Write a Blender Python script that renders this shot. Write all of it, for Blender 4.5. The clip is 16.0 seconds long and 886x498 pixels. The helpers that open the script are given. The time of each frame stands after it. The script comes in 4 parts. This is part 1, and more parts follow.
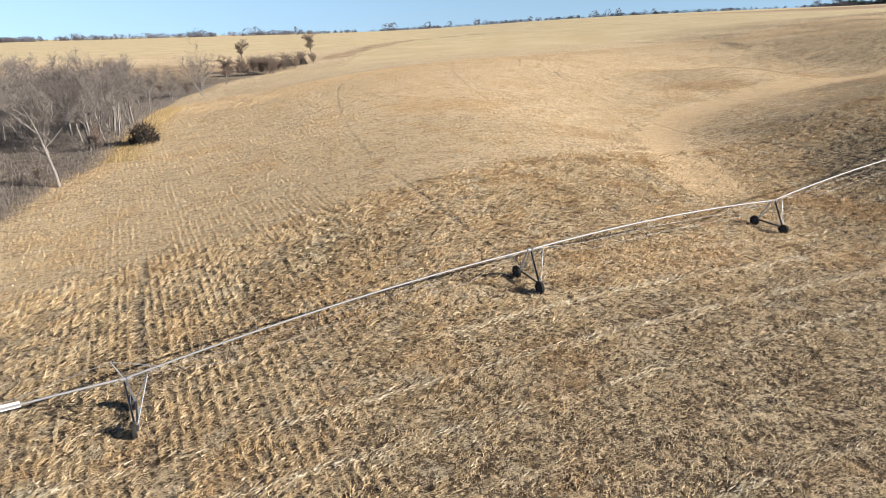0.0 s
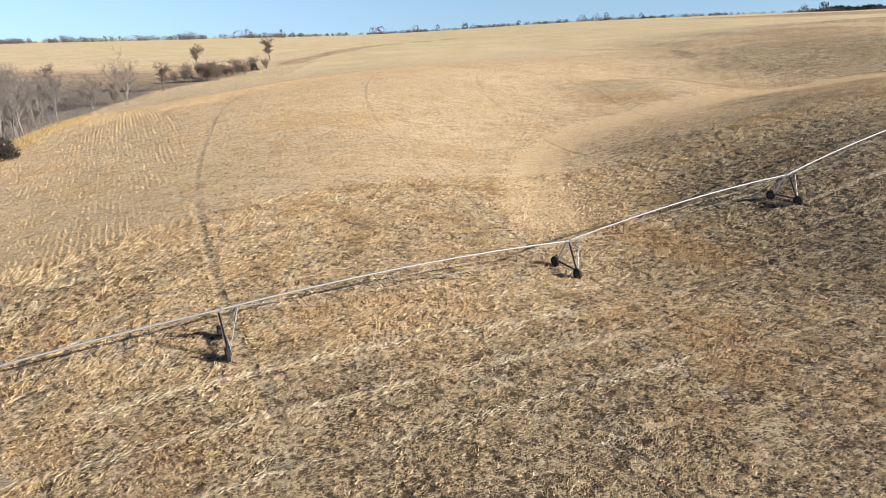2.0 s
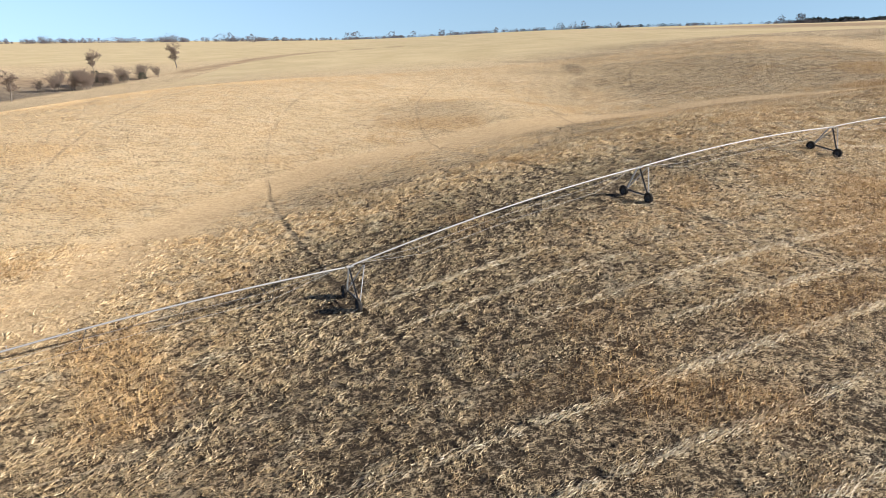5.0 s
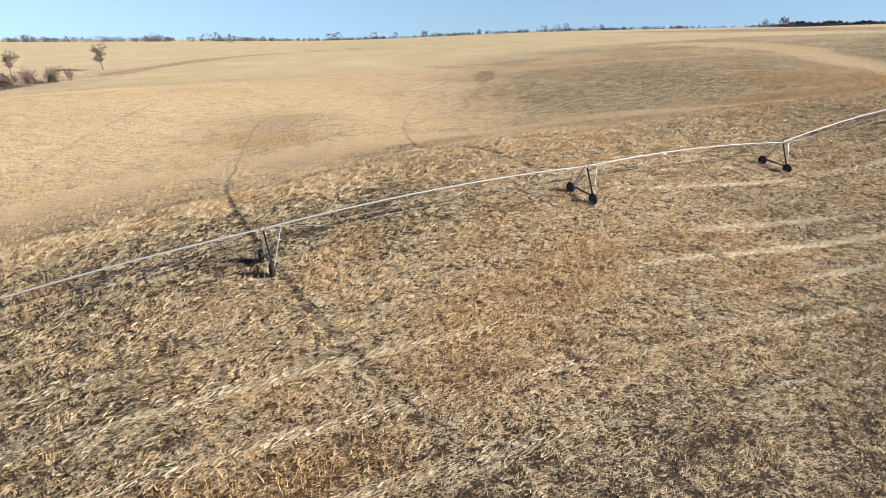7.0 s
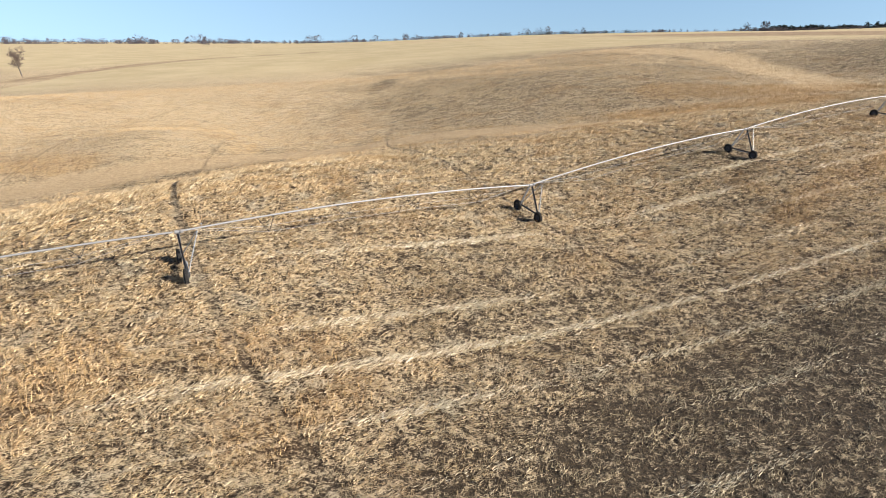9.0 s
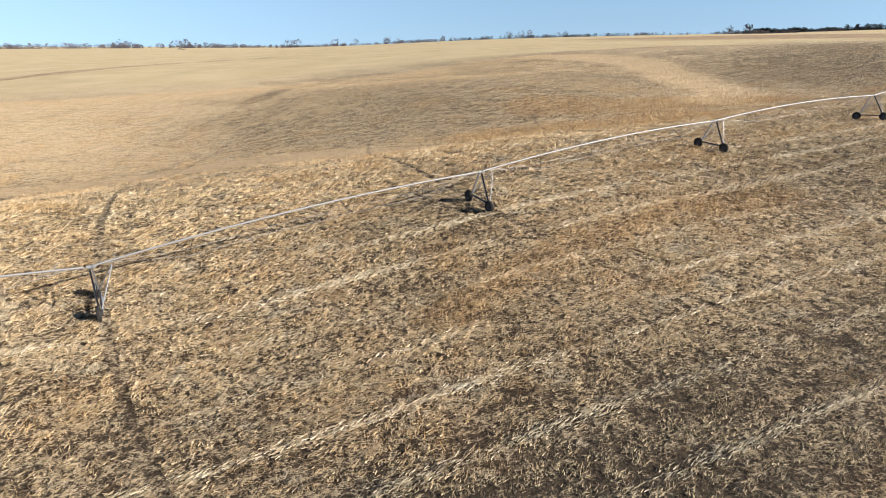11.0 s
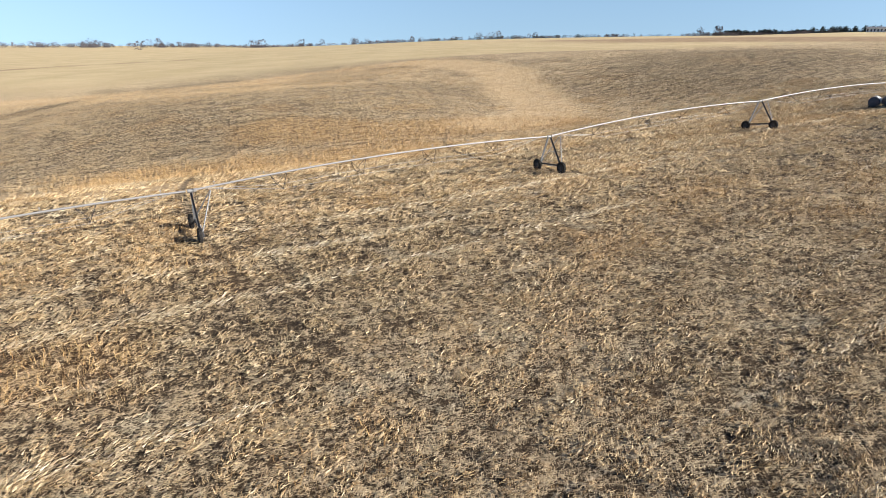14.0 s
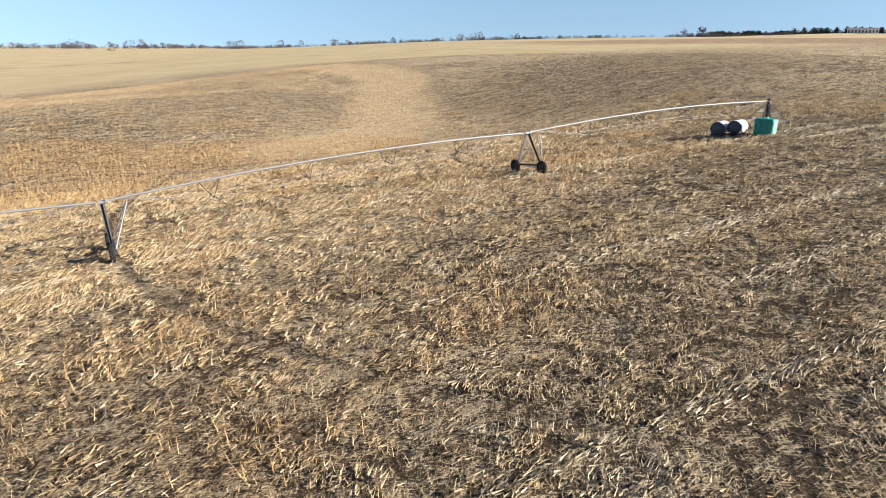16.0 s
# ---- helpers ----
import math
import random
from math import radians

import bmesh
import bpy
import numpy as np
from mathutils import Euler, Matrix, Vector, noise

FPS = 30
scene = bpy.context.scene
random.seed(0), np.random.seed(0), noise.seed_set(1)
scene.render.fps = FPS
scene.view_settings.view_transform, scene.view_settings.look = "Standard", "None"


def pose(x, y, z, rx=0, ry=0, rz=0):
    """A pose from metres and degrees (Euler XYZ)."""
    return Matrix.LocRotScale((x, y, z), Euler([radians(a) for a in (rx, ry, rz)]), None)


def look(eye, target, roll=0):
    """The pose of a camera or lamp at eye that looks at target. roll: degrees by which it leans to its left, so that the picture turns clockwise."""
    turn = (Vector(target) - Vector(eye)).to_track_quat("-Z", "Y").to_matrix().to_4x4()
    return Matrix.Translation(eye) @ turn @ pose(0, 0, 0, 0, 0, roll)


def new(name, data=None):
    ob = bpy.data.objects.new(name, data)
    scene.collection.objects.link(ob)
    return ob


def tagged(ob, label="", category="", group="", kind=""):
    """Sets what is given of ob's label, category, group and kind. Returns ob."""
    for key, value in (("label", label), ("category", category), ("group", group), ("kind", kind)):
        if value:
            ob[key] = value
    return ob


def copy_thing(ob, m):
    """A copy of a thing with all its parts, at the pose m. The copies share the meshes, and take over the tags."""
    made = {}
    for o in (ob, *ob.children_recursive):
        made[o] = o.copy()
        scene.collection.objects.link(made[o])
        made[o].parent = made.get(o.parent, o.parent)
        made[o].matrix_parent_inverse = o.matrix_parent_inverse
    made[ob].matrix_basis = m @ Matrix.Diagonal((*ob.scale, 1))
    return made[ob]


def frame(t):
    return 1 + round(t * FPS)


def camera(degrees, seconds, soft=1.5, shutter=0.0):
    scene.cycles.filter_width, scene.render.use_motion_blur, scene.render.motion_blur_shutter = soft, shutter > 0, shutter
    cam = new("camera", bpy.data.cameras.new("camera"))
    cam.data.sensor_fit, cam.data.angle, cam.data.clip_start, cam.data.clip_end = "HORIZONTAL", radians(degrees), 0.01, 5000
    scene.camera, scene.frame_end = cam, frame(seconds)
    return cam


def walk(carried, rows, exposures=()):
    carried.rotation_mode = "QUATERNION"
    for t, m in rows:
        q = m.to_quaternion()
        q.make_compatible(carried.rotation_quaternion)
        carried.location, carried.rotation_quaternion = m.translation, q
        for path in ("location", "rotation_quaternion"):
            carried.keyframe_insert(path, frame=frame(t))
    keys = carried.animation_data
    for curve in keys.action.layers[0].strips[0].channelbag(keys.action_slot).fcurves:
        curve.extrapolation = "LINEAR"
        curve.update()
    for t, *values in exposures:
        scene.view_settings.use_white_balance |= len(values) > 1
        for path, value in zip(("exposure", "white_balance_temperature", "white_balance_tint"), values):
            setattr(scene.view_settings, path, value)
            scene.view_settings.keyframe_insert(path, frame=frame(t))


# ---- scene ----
cam = camera(72.0, 16.0, 0.8)

# seconds, eye, and yaw, pitch and roll in degrees
PATH = [
    (0, 0.01, 0.00, 20.00, -0.01, -20.00, -1.45),
    (0.5, 5.38, 1.14, 20.10, -0.10, -19.97, -1.45),
    (1, 11.98, 3.15, 20.38, -0.19, -19.93, -1.41),
    (1.5, 19.80, 5.98, 20.76, -0.29, -19.85, -1.33),
    (2, 27.96, 9.46, 21.13, -0.40, -19.75, -1.21),
    (2.5, 37.02, 13.67, 21.47, -0.53, -19.65, -1.06),
    (3, 46.06, 18.14, 21.69, -0.64, -19.56, -0.90),
    (3.5, 55.80, 22.92, 21.90, -0.77, -19.48, -0.76),
    (4, 65.42, 27.72, 22.10, -0.90, -19.41, -0.64),
    (4.5, 75.62, 32.72, 22.14, -1.03, -19.34, -0.53),
    (5, 85.52, 37.37, 22.23, -1.14, -19.27, -0.43),
    (7.5, 135.62, 61.21, 23.84, -1.83, -19.16, 0.04),
    (8, 145.38, 65.80, 24.17, -1.97, -19.10, 0.08),
    (8.5, 155.14, 70.59, 24.50, -2.13, -19.03, 0.10),
    (9, 165.35, 75.62, 24.84, -2.28, -18.97, 0.12),
    (11.5, 215.09, 102.51, 26.39, -2.89, -18.64, -0.07),
    (12, 224.83, 107.55, 26.75, -3.10, -18.62, -0.03),
    (12.5, 234.28, 112.50, 27.07, -3.32, -18.62, 0.02),
    (13, 244.32, 117.66, 27.32, -3.53, -18.64, 0.08),
    (13.5, 254.06, 122.73, 27.55, -3.73, -18.66, 0.14),
    (14, 264.06, 128.32, 27.76, -3.90, -18.67, 0.19),
    (14.5, 273.60, 134.06, 27.96, -4.05, -18.69, 0.22),
    (15, 283.21, 140.18, 28.20, -4.20, -18.68, 0.23),
    (15.5, 292.32, 146.37, 28.35, -4.34, -18.64, 0.23),
    (16, 301.59, 152.92, 28.51, -4.49, -18.59, 0.21),
]


def aimed(x, y, z, yaw, pitch, roll):
    a, b = radians(yaw), radians(pitch)
    ahead = (-math.sin(a) * math.cos(b), math.cos(a) * math.cos(b), math.sin(b))
    return look((x, y, z), (x + ahead[0], y + ahead[1], z + ahead[2]), roll)


walk(cam, [(t, aimed(*p)) for t, *p in PATH])

# ---------------------------------------------------------------- light
SUN_TO = Vector((0.88, -0.28, 0.37)).normalized()
world = bpy.data.worlds.new("sky")
scene.world = world
world.use_nodes = True
wt = world.node_tree
sky = wt.nodes.new("ShaderNodeTexSky")
sky.sky_type = "NISHITA"
sky.sun_disc = False
sky.sun_elevation = math.asin(SUN_TO.z)
sky.sun_rotation = math.atan2(SUN_TO.x, SUN_TO.y)
sky.altitude = 500
sky.air_density, sky.dust_density, sky.ozone_density = 0.4, 0.0, 2.0
wt.nodes["Background"].inputs["Strength"].default_value = 0.056
cool = wt.nodes.new("ShaderNodeMix")
cool.data_type, cool.blend_type = "RGBA", "MULTIPLY"
cool.inputs[0].default_value = 1.0
cool.inputs[7].default_value = (0.95, 0.985, 1.03, 1)
# the lookup height is squeezed, which evens out the lowest few degrees
way_up = wt.nodes.new("ShaderNodeTexCoord")
split, joined = wt.nodes.new("ShaderNodeSeparateXYZ"), wt.nodes.new("ShaderNodeCombineXYZ")
low, high, top = (wt.nodes.new("ShaderNodeMath") for _ in range(3))
low.operation, high.operation, top.operation = "MULTIPLY_ADD", "SUBTRACT", "MAXIMUM"
low.inputs[1].default_value, low.inputs[2].default_value, high.inputs[1].default_value = 0.18, 0.015, 0.05
wt.links.new(way_up.outputs["Generated"], split.inputs[0])
for k in range(2):
    wt.links.new(split.outputs[k], joined.inputs[k])
    wt.links.new(split.outputs[2], (low, high)[k].inputs[0])
    wt.links.new((low, high)[k].outputs[0], top.inputs[k])
wt.links.new(top.outputs[0], joined.inputs[2])
wt.links.new(joined.outputs[0], sky.inputs["Vector"])
wt.links.new(sky.outputs[0], cool.inputs[6])
wt.links.new(cool.outputs[2], wt.nodes["Background"].inputs["Color"])
sun = bpy.data.lights.new("sun", "SUN")
sun.energy, sun.angle, sun.color = 5.0, radians(0.5), (1.0, 0.945, 0.885)
sun_ob = new("sun", sun)
sun_ob.matrix_world = look(SUN_TO * 300, (0, 0, 0))
scene.view_settings.exposure = 1.07

# ---------------------------------------------------------------- plan
# the pivot's line: the outermost tower, its heading, spans of 38 m
LINE0, HEAD, SPAN, TOWERS = (-24.54, 41.45), 0.4708, 38.0, 11
ALONG = (math.cos(HEAD), math.sin(HEAD))
ACROSS = (-ALONG[1], ALONG[0])
HUB = (348.74, 228.41)
# each tower's distance from the outermost and its offset from the line's near side
STATIONS = ((-0.4, 47.4), (37.0, 47.6), (75.6, 48.2), (114.4, 48.0), (151.8, 47.9), (189.3, 47.8), (228.2, 49.3), (266.2, 48.9), (304.1, 48.6), (342.5, 47.7), (380.3, 46.9))

# rises and hollows of the land: height, x, y, radius
HILLS = [
    (-15.9, -74, 54, 89), (-7.9, -150, 240, 74), (-7.1, 47, 3, 50), (-8.7, 53, 89, 28),
    (3.8, -30, 176, 33), (-5.6, 49, 142, 21), (-10.2, 92, 197, 43), (3.1, 2, 250, 46),
    (6.4, 150, 152, 27), (-7.3, 216, 224, 33), (-9.1, 132, 248, 45), (-6.5, 175, 139, 29),
    (6.4, 245, 283, 40), (4.4, 223, 195, 27), (-4.8, 252, 142, 28), (-10.9, 295, 281, 58),
    (3.3, 346, 210, 40), (4.8, 387, 314, 47), (4.6, 326, 411, 76), (-4.5, 135, 414, 84),
    (-8.3, -132, 379, 113), (8.9, 103, 222, 21), (4.5, 19, 94, 34), (-11.0, 183, 60, 63),
    # worn hollow round the hub
    (-0.45, 349, 227, 16),
    # far rises that make the skyline
    (7.5, 900, 950, 320), (23, 1500, 2100, 600), (11, 1230, 1370, 170), (9, 300, 2300, 700), (4, -300, 1500, 500),
]


def land(x, y):
    """Height of the ground."""
    z = 13.96 + 13.61 * np.tanh((x - 200) / 350)
    for h, a, b, r in HILLS:
        z = z + h * np.exp(-((x - a) ** 2 + (y - b) ** 2) / (2.0 * r * r))
    return z


def height(x, y):
    return float(land(np.float64(x), np.float64(y)))


def patches(x, y, size, seed):
    """Smooth value noise from 0 to 1."""
    def corner(i, j):
        n = np.sin(i * 127.1 + j * 311.7 + seed * 74.7) * 43758.5453
        return n - np.floor(n)
    u, v = x / size, y / size
    i, j = np.floor(u), np.floor(v)
    f, g = u - i, v - j
    f, g = f * f * (3 - 2 * f), g * g * (3 - 2 * g)
    a = corner(i, j) * (1 - f) + corner(i + 1, j) * f
    b = corner(i, j + 1) * (1 - f) + corner(i + 1, j + 1) * f
    return a * (1 - g) + b * g


def rough(x, y, size, seed):
    return 0.6 * patches(x, y, size, seed) + 0.28 * patches(x, y, size * 0.43, seed + 5) + 0.12 * patches(x, y, size * 0.19, seed + 9)


def near_line(x, y, points):
    """Distance from a chain of points."""
    best = np.full(np.shape(x), 1e9)
    for (ax, ay), (bx, by) in zip(points, points[1:]):
        dx, dy = bx - ax, by - ay
        s = np.clip(((x - ax) * dx + (y - ay) * dy) / (dx * dx + dy * dy), 0, 1)
        best = np.minimum(best, np.hypot(x - ax - s * dx, y - ay - s * dy))
    return best


def fade(d, a, b):
    s = np.clip((d - a) / (b - a), 0, 1)
    return 1 - s * s * (3 - 2 * s)


WATERWAY = [(43, 96), (46, 118), (50, 140), (64, 161), (91, 187), (121, 200), (140, 210), (168, 225), (192, 222), (212, 208), (232, 201)]
VALLEY = [(284, 258), (300, 282), (302, 300), (300, 328), (300, 360), (288, 388), (268, 430)]
GULLY = [(50, 133), (46.6, 116), (45, 102), (44, 93)]
TRACK_HUB = (346.4, 233.1)
CREEK = [(-74, 60), (-75, 98), (-77, 118), (-76, 138), (-84, 165), (-92, 190), (-104, 229), (-118, 286), (-119, 341), (-100, 400), (-84, 474), (-40, 660)]


def creek_x(y):
    return np.interp(y, [p[1] for p in CREEK], [p[0] for p in CREEK])


def hill_edge(y):
    """East edge of the pale hill."""
    return np.interp(y, [30, 60, 96, 118, 144, 184, 199, 242, 290, 490, 620, 800], [26, 48, 54, 61, 69, 92, 113, 139, 139, 141, 90, -40])


def passes(x, y):
    """Pale windrows of straw left by the harvester, 0 to 1."""
    t = radians(20)
    b = y * math.cos(t) - x * math.sin(t)
    line = np.abs(b / 6.2 - np.floor(b / 6.2) - 0.5) * 2
    return fade(line, 0.02, 0.22) * fade(1 - rough((x * math.cos(t) + y * math.sin(t)) * 0.3, b, 7, 83), 0.38, 0.60)


def spot(x, y, cx, cy, rx, ry, turn):
    """Distance from an ellipse's middle, 1 at its rim."""
    c, s = math.cos(radians(turn)), math.sin(radians(turn))
    return np.hypot(((x - cx) * c + (y - cy) * s) / rx, ((y - cy) * c - (x - cx) * s) / ry)


DARK_SPOTS = (
    # beside the pipe: centre, half axes, turn, amount
    (86, 84, 23, 26, 27, 0.65), (92, 112, 36, 13, 27, 0.8), (190, 106, 44, 13, 28, 1.0), (-13, 69, 11, 6, 20, 0.75), (18, 40, 34, 15, 27, 0.5),
    # the spot at (260, 172) darkens stubble as it shows against the sun
    (276, 132, 50, 12, 27, 0.2), (260, 172, 24, 13, 27, 0.45), (312, 172, 22, 9, 30, 0.45), (-30, 48, 24, 26, 0, 0.4), (342, 202, 32, 14, 27, 0.45), (236, 130, 22, 7, 33, 0.55),
    # the far hills
    (228, 285, 72, 48, 20, 0.45), (258, 322, 36, 24, 10, 0.55), (360, 322, 60, 44, 20, 0.5), (152, 330, 5, 26, -8, 0.9), (132, 420, 7, 60, 25, 0.5),
    (60, 176, 30, 8, 30, 0.25), (84, 205, 26, 9, -15, 0.4), (120, 160, 40, 10, 27, 0.25),
)
WEED_LINES = (
    # chain of points, amount, inner and outer half width
    (((208, 142), (216, 150), (232, 158), (246, 161)), 0.7, 1, 5), (((222, 227), (249, 226), (262, 230)), 0.75, 6, 14), (((240, 256), (262, 250), (296, 261)), 0.7, 7, 15),
    (((98, 73), (106, 69)), 0.9, 1.5, 5), (((112, 79), (123, 84)), 0.85, 1.5, 5), (((128, 92), (132, 102)), 0.6, 2, 6), (((133, 100), (143, 113)), 0.75, 2, 6),
    (((155, 106), (160, 111)), 0.6, 1, 4), (((54, 91), (61, 79)), 0.8, 2, 6), (((53, 61), (53, 53)), 0.75, 1.5, 5), (((76, 208), (95, 201)), 0.65, 3, 9),
    (((-4, 150), (14, 158)), 0.5, 3, 10), (((200, 204), (222, 198)), 0.5, 2, 7), (((284, 176), (292, 182)), 0.4, 2, 7), (((16, 62), (30, 66)), 0.45, 2, 7),
)


def zones(x, y):
    """What grows or lies on the ground, each from 0 to 1: mown waterway, dark soil, weeds, woods floor, far pasture, scrub, pale stubble."""
    wob = 10 * (rough(x, y, 26, 3) - 0.5)
    small = 4 * (rough(x, y, 5, 13) - 0.5)
    water = fade(near_line(x, y, WATERWAY) + wob * 0.5 + small, 4, 9)
    water = np.maximum(water, 0.45 * fade(near_line(x, y, VALLEY) + wob * 0.8 + small, 4, 12))
    dark = np.zeros(np.shape(x))
    for cx, cy, rx, ry, turn, amount in DARK_SPOTS:
        dark = np.maximum(dark, amount * fade(spot(x, y, cx, cy, rx, ry, turn) + wob * 0.06 + small * 0.05, 0.6, 1.25))
    dark = np.maximum(dark, 0.35 * fade(1 - rough(x, y, 19, 11), 0.34, 0.5))
    weed = np.zeros(np.shape(x))
    for points, amount, inner, outer in WEED_LINES:
        weed = np.maximum(weed, amount * fade(near_line(x, y, points) + wob * 0.4 + small * 0.6, inner, outer))
    weed = np.maximum(weed, 0.4 * fade(1 - rough(x, y, 9, 21), 0.26, 0.38))
    west = creek_x(y) - x + wob * 0.5
    golden = 0.5 * fade(np.abs(west + 3), 2, 6) * fade(np.abs(y - 175), 40, 75)
    weed = np.maximum(weed, golden)
    woods = fade(-west, -6, 3) * fade(y, 330, 470)
    scrub = fade(-west, -4, 6) * fade(y, 430, 490) * (y > 300) * fade(-(x + 330), -60, 60)
    pasture = np.clip(fade(-y, -620, -500) * fade(-west, -30, 5), 0, 1)
    pasture = np.maximum(pasture, fade(-(y - 0.35 * x), -480, -330) * (x > -60))
    scrub = np.maximum(scrub, 0.8 * fade(near_line(x, y, [(-78, 474), (-32, 675), (60, 800)]) + wob, 6, 14))
    reach = 0.75 * x + 0.66 * y
    scrub = np.maximum(scrub, 0.95 * fade(np.abs(reach + 3 * wob - 1075), 150, 200) * (1 - fade(x, 420, 560)))
    hub = fade(np.hypot(x - HUB[0] - 4, y - HUB[1] + 4) + wob * 0.6, 7, 16)
    hub = np.maximum(hub, 0.8 * fade(near_line(x, y, [(344, 222), (352, 213), (380, 232)]) + small, 2, 5))
    dark = np.maximum(dark * (1 - water), 0.8 * hub)
    dark = np.maximum(dark, fade(near_line(x, y, GULLY) + small * 0.2, 0.6, 2.2))
    off = ACROSS[0] * x + ACROSS[1] * y
    pale = fade(x - hill_edge(y) + 3 * wob, -32, 30) * np.maximum(0.4, fade(-(off + 2.5 * wob), -98, -50)) * (1 - woods)
    # two spots paled to hold the brightness of front-lit straw
    pale = np.maximum(pale, 0.75 * fade(spot(x, y, 290, 198, 28, 15, 27) + wob * 0.05, 0.6, 1.3))
    pale = np.maximum(pale, 0.4 * fade(spot(x, y, 287, 168, 26, 20, 27) + wob * 0.05, 0.6, 1.4))
    pale = np.maximum(pale, 0.8 * fade(near_line(x, y, VALLEY) + wob * 0.8 + small, 5, 14))
    return water, dark * (1 - 0.6 * pale), weed * (1 - water), woods, pasture, scrub * (1 - woods), pale


# ---------------------------------------------------------------- materials
class Nodes:
    """Short hand for building a node material."""

    def __init__(self, name):
        self.mat = bpy.data.materials.new(name)
        self.mat.use_nodes = True
        self.tree = self.mat.node_tree
        self.shader = self.tree.nodes["Principled BSDF"]

    def put(self, kind, **feeds):
        n = self.tree.nodes.new(kind)
        for key, value in feeds.items():
            self.feed(n, key.replace("_", " "), value)
        return n

    def feed(self, n, key, value):
        socket = n.inputs[int(key)] if key.isdigit() else n.inputs[key]
        if hasattr(value, "is_linked"):
            self.tree.links.new(value, socket)
        else:
            socket.default_value = value

    def calc(self, op, a, b=0.0, c=0.0):
        n = self.put("ShaderNodeMath")
        n.operation = op
        for k, v in enumerate((a, b, c)):
            self.feed(n, str(k), v)
        return n.outputs[0]

    def where(self):
        return self.put("ShaderNodeTexCoord").outputs["Object"]

    def shifted(self, vector, turn=0.0, scale=(1, 1, 1)):
        return self.put("ShaderNodeMapping", Vector=vector, Rotation=(0, 0, radians(turn)), Scale=scale).outputs[0]

    def noise(self, vector, scale, detail=4.0, rough=0.6):
        return self.put("ShaderNodeTexNoise", Vector=vector, Scale=scale, Detail=detail, Roughness=rough).outputs["Fac"]

    def ramp(self, fac, low, high):
        n = self.put("ShaderNodeMapRange")
        n.interpolation_type = "SMOOTHSTEP"
        for key, v in zip(("Value", "From Min", "From Max"), (fac, low, high)):
            self.feed(n, key, v)
        return n.outputs[0]

    def mix(self, fac, a, b):
        n = self.put("ShaderNodeMix")
        n.data_type = "RGBA"
        for key, v in ((0, fac), (6, a), (7, b)):
            if hasattr(v, "is_linked"):
                self.tree.links.new(v, n.inputs[key])
            else:
                n.inputs[key].default_value = v if key == 0 else (*v, 1)
        return n.outputs[2]

    def attribute(self, name):
        n = self.put("ShaderNodeAttribute")
        n.attribute_name = name
        return n.outputs["Fac"]

    def done(self, colour, roughness=0.8, metal=0.0, bump=None, strength=0.5, distance=0.05, specular=0.3):
        if hasattr(colour, "is_linked"):
            self.tree.links.new(colour, self.shader.inputs["Base Color"])
        else:
            self.shader.inputs["Base Color"].default_value = (*colour, 1)
        self.feed(self.shader, "Roughness", roughness)
        self.feed(self.shader, "Metallic", metal)
        self.feed(self.shader, "Specular IOR Level", specular)
        if bump is not None:
            b = self.put("ShaderNodeBump", Height=bump, Strength=strength, Distance=distance)
            self.tree.links.new(b.outputs[0], self.shader.inputs["Normal"])
        return self.mat


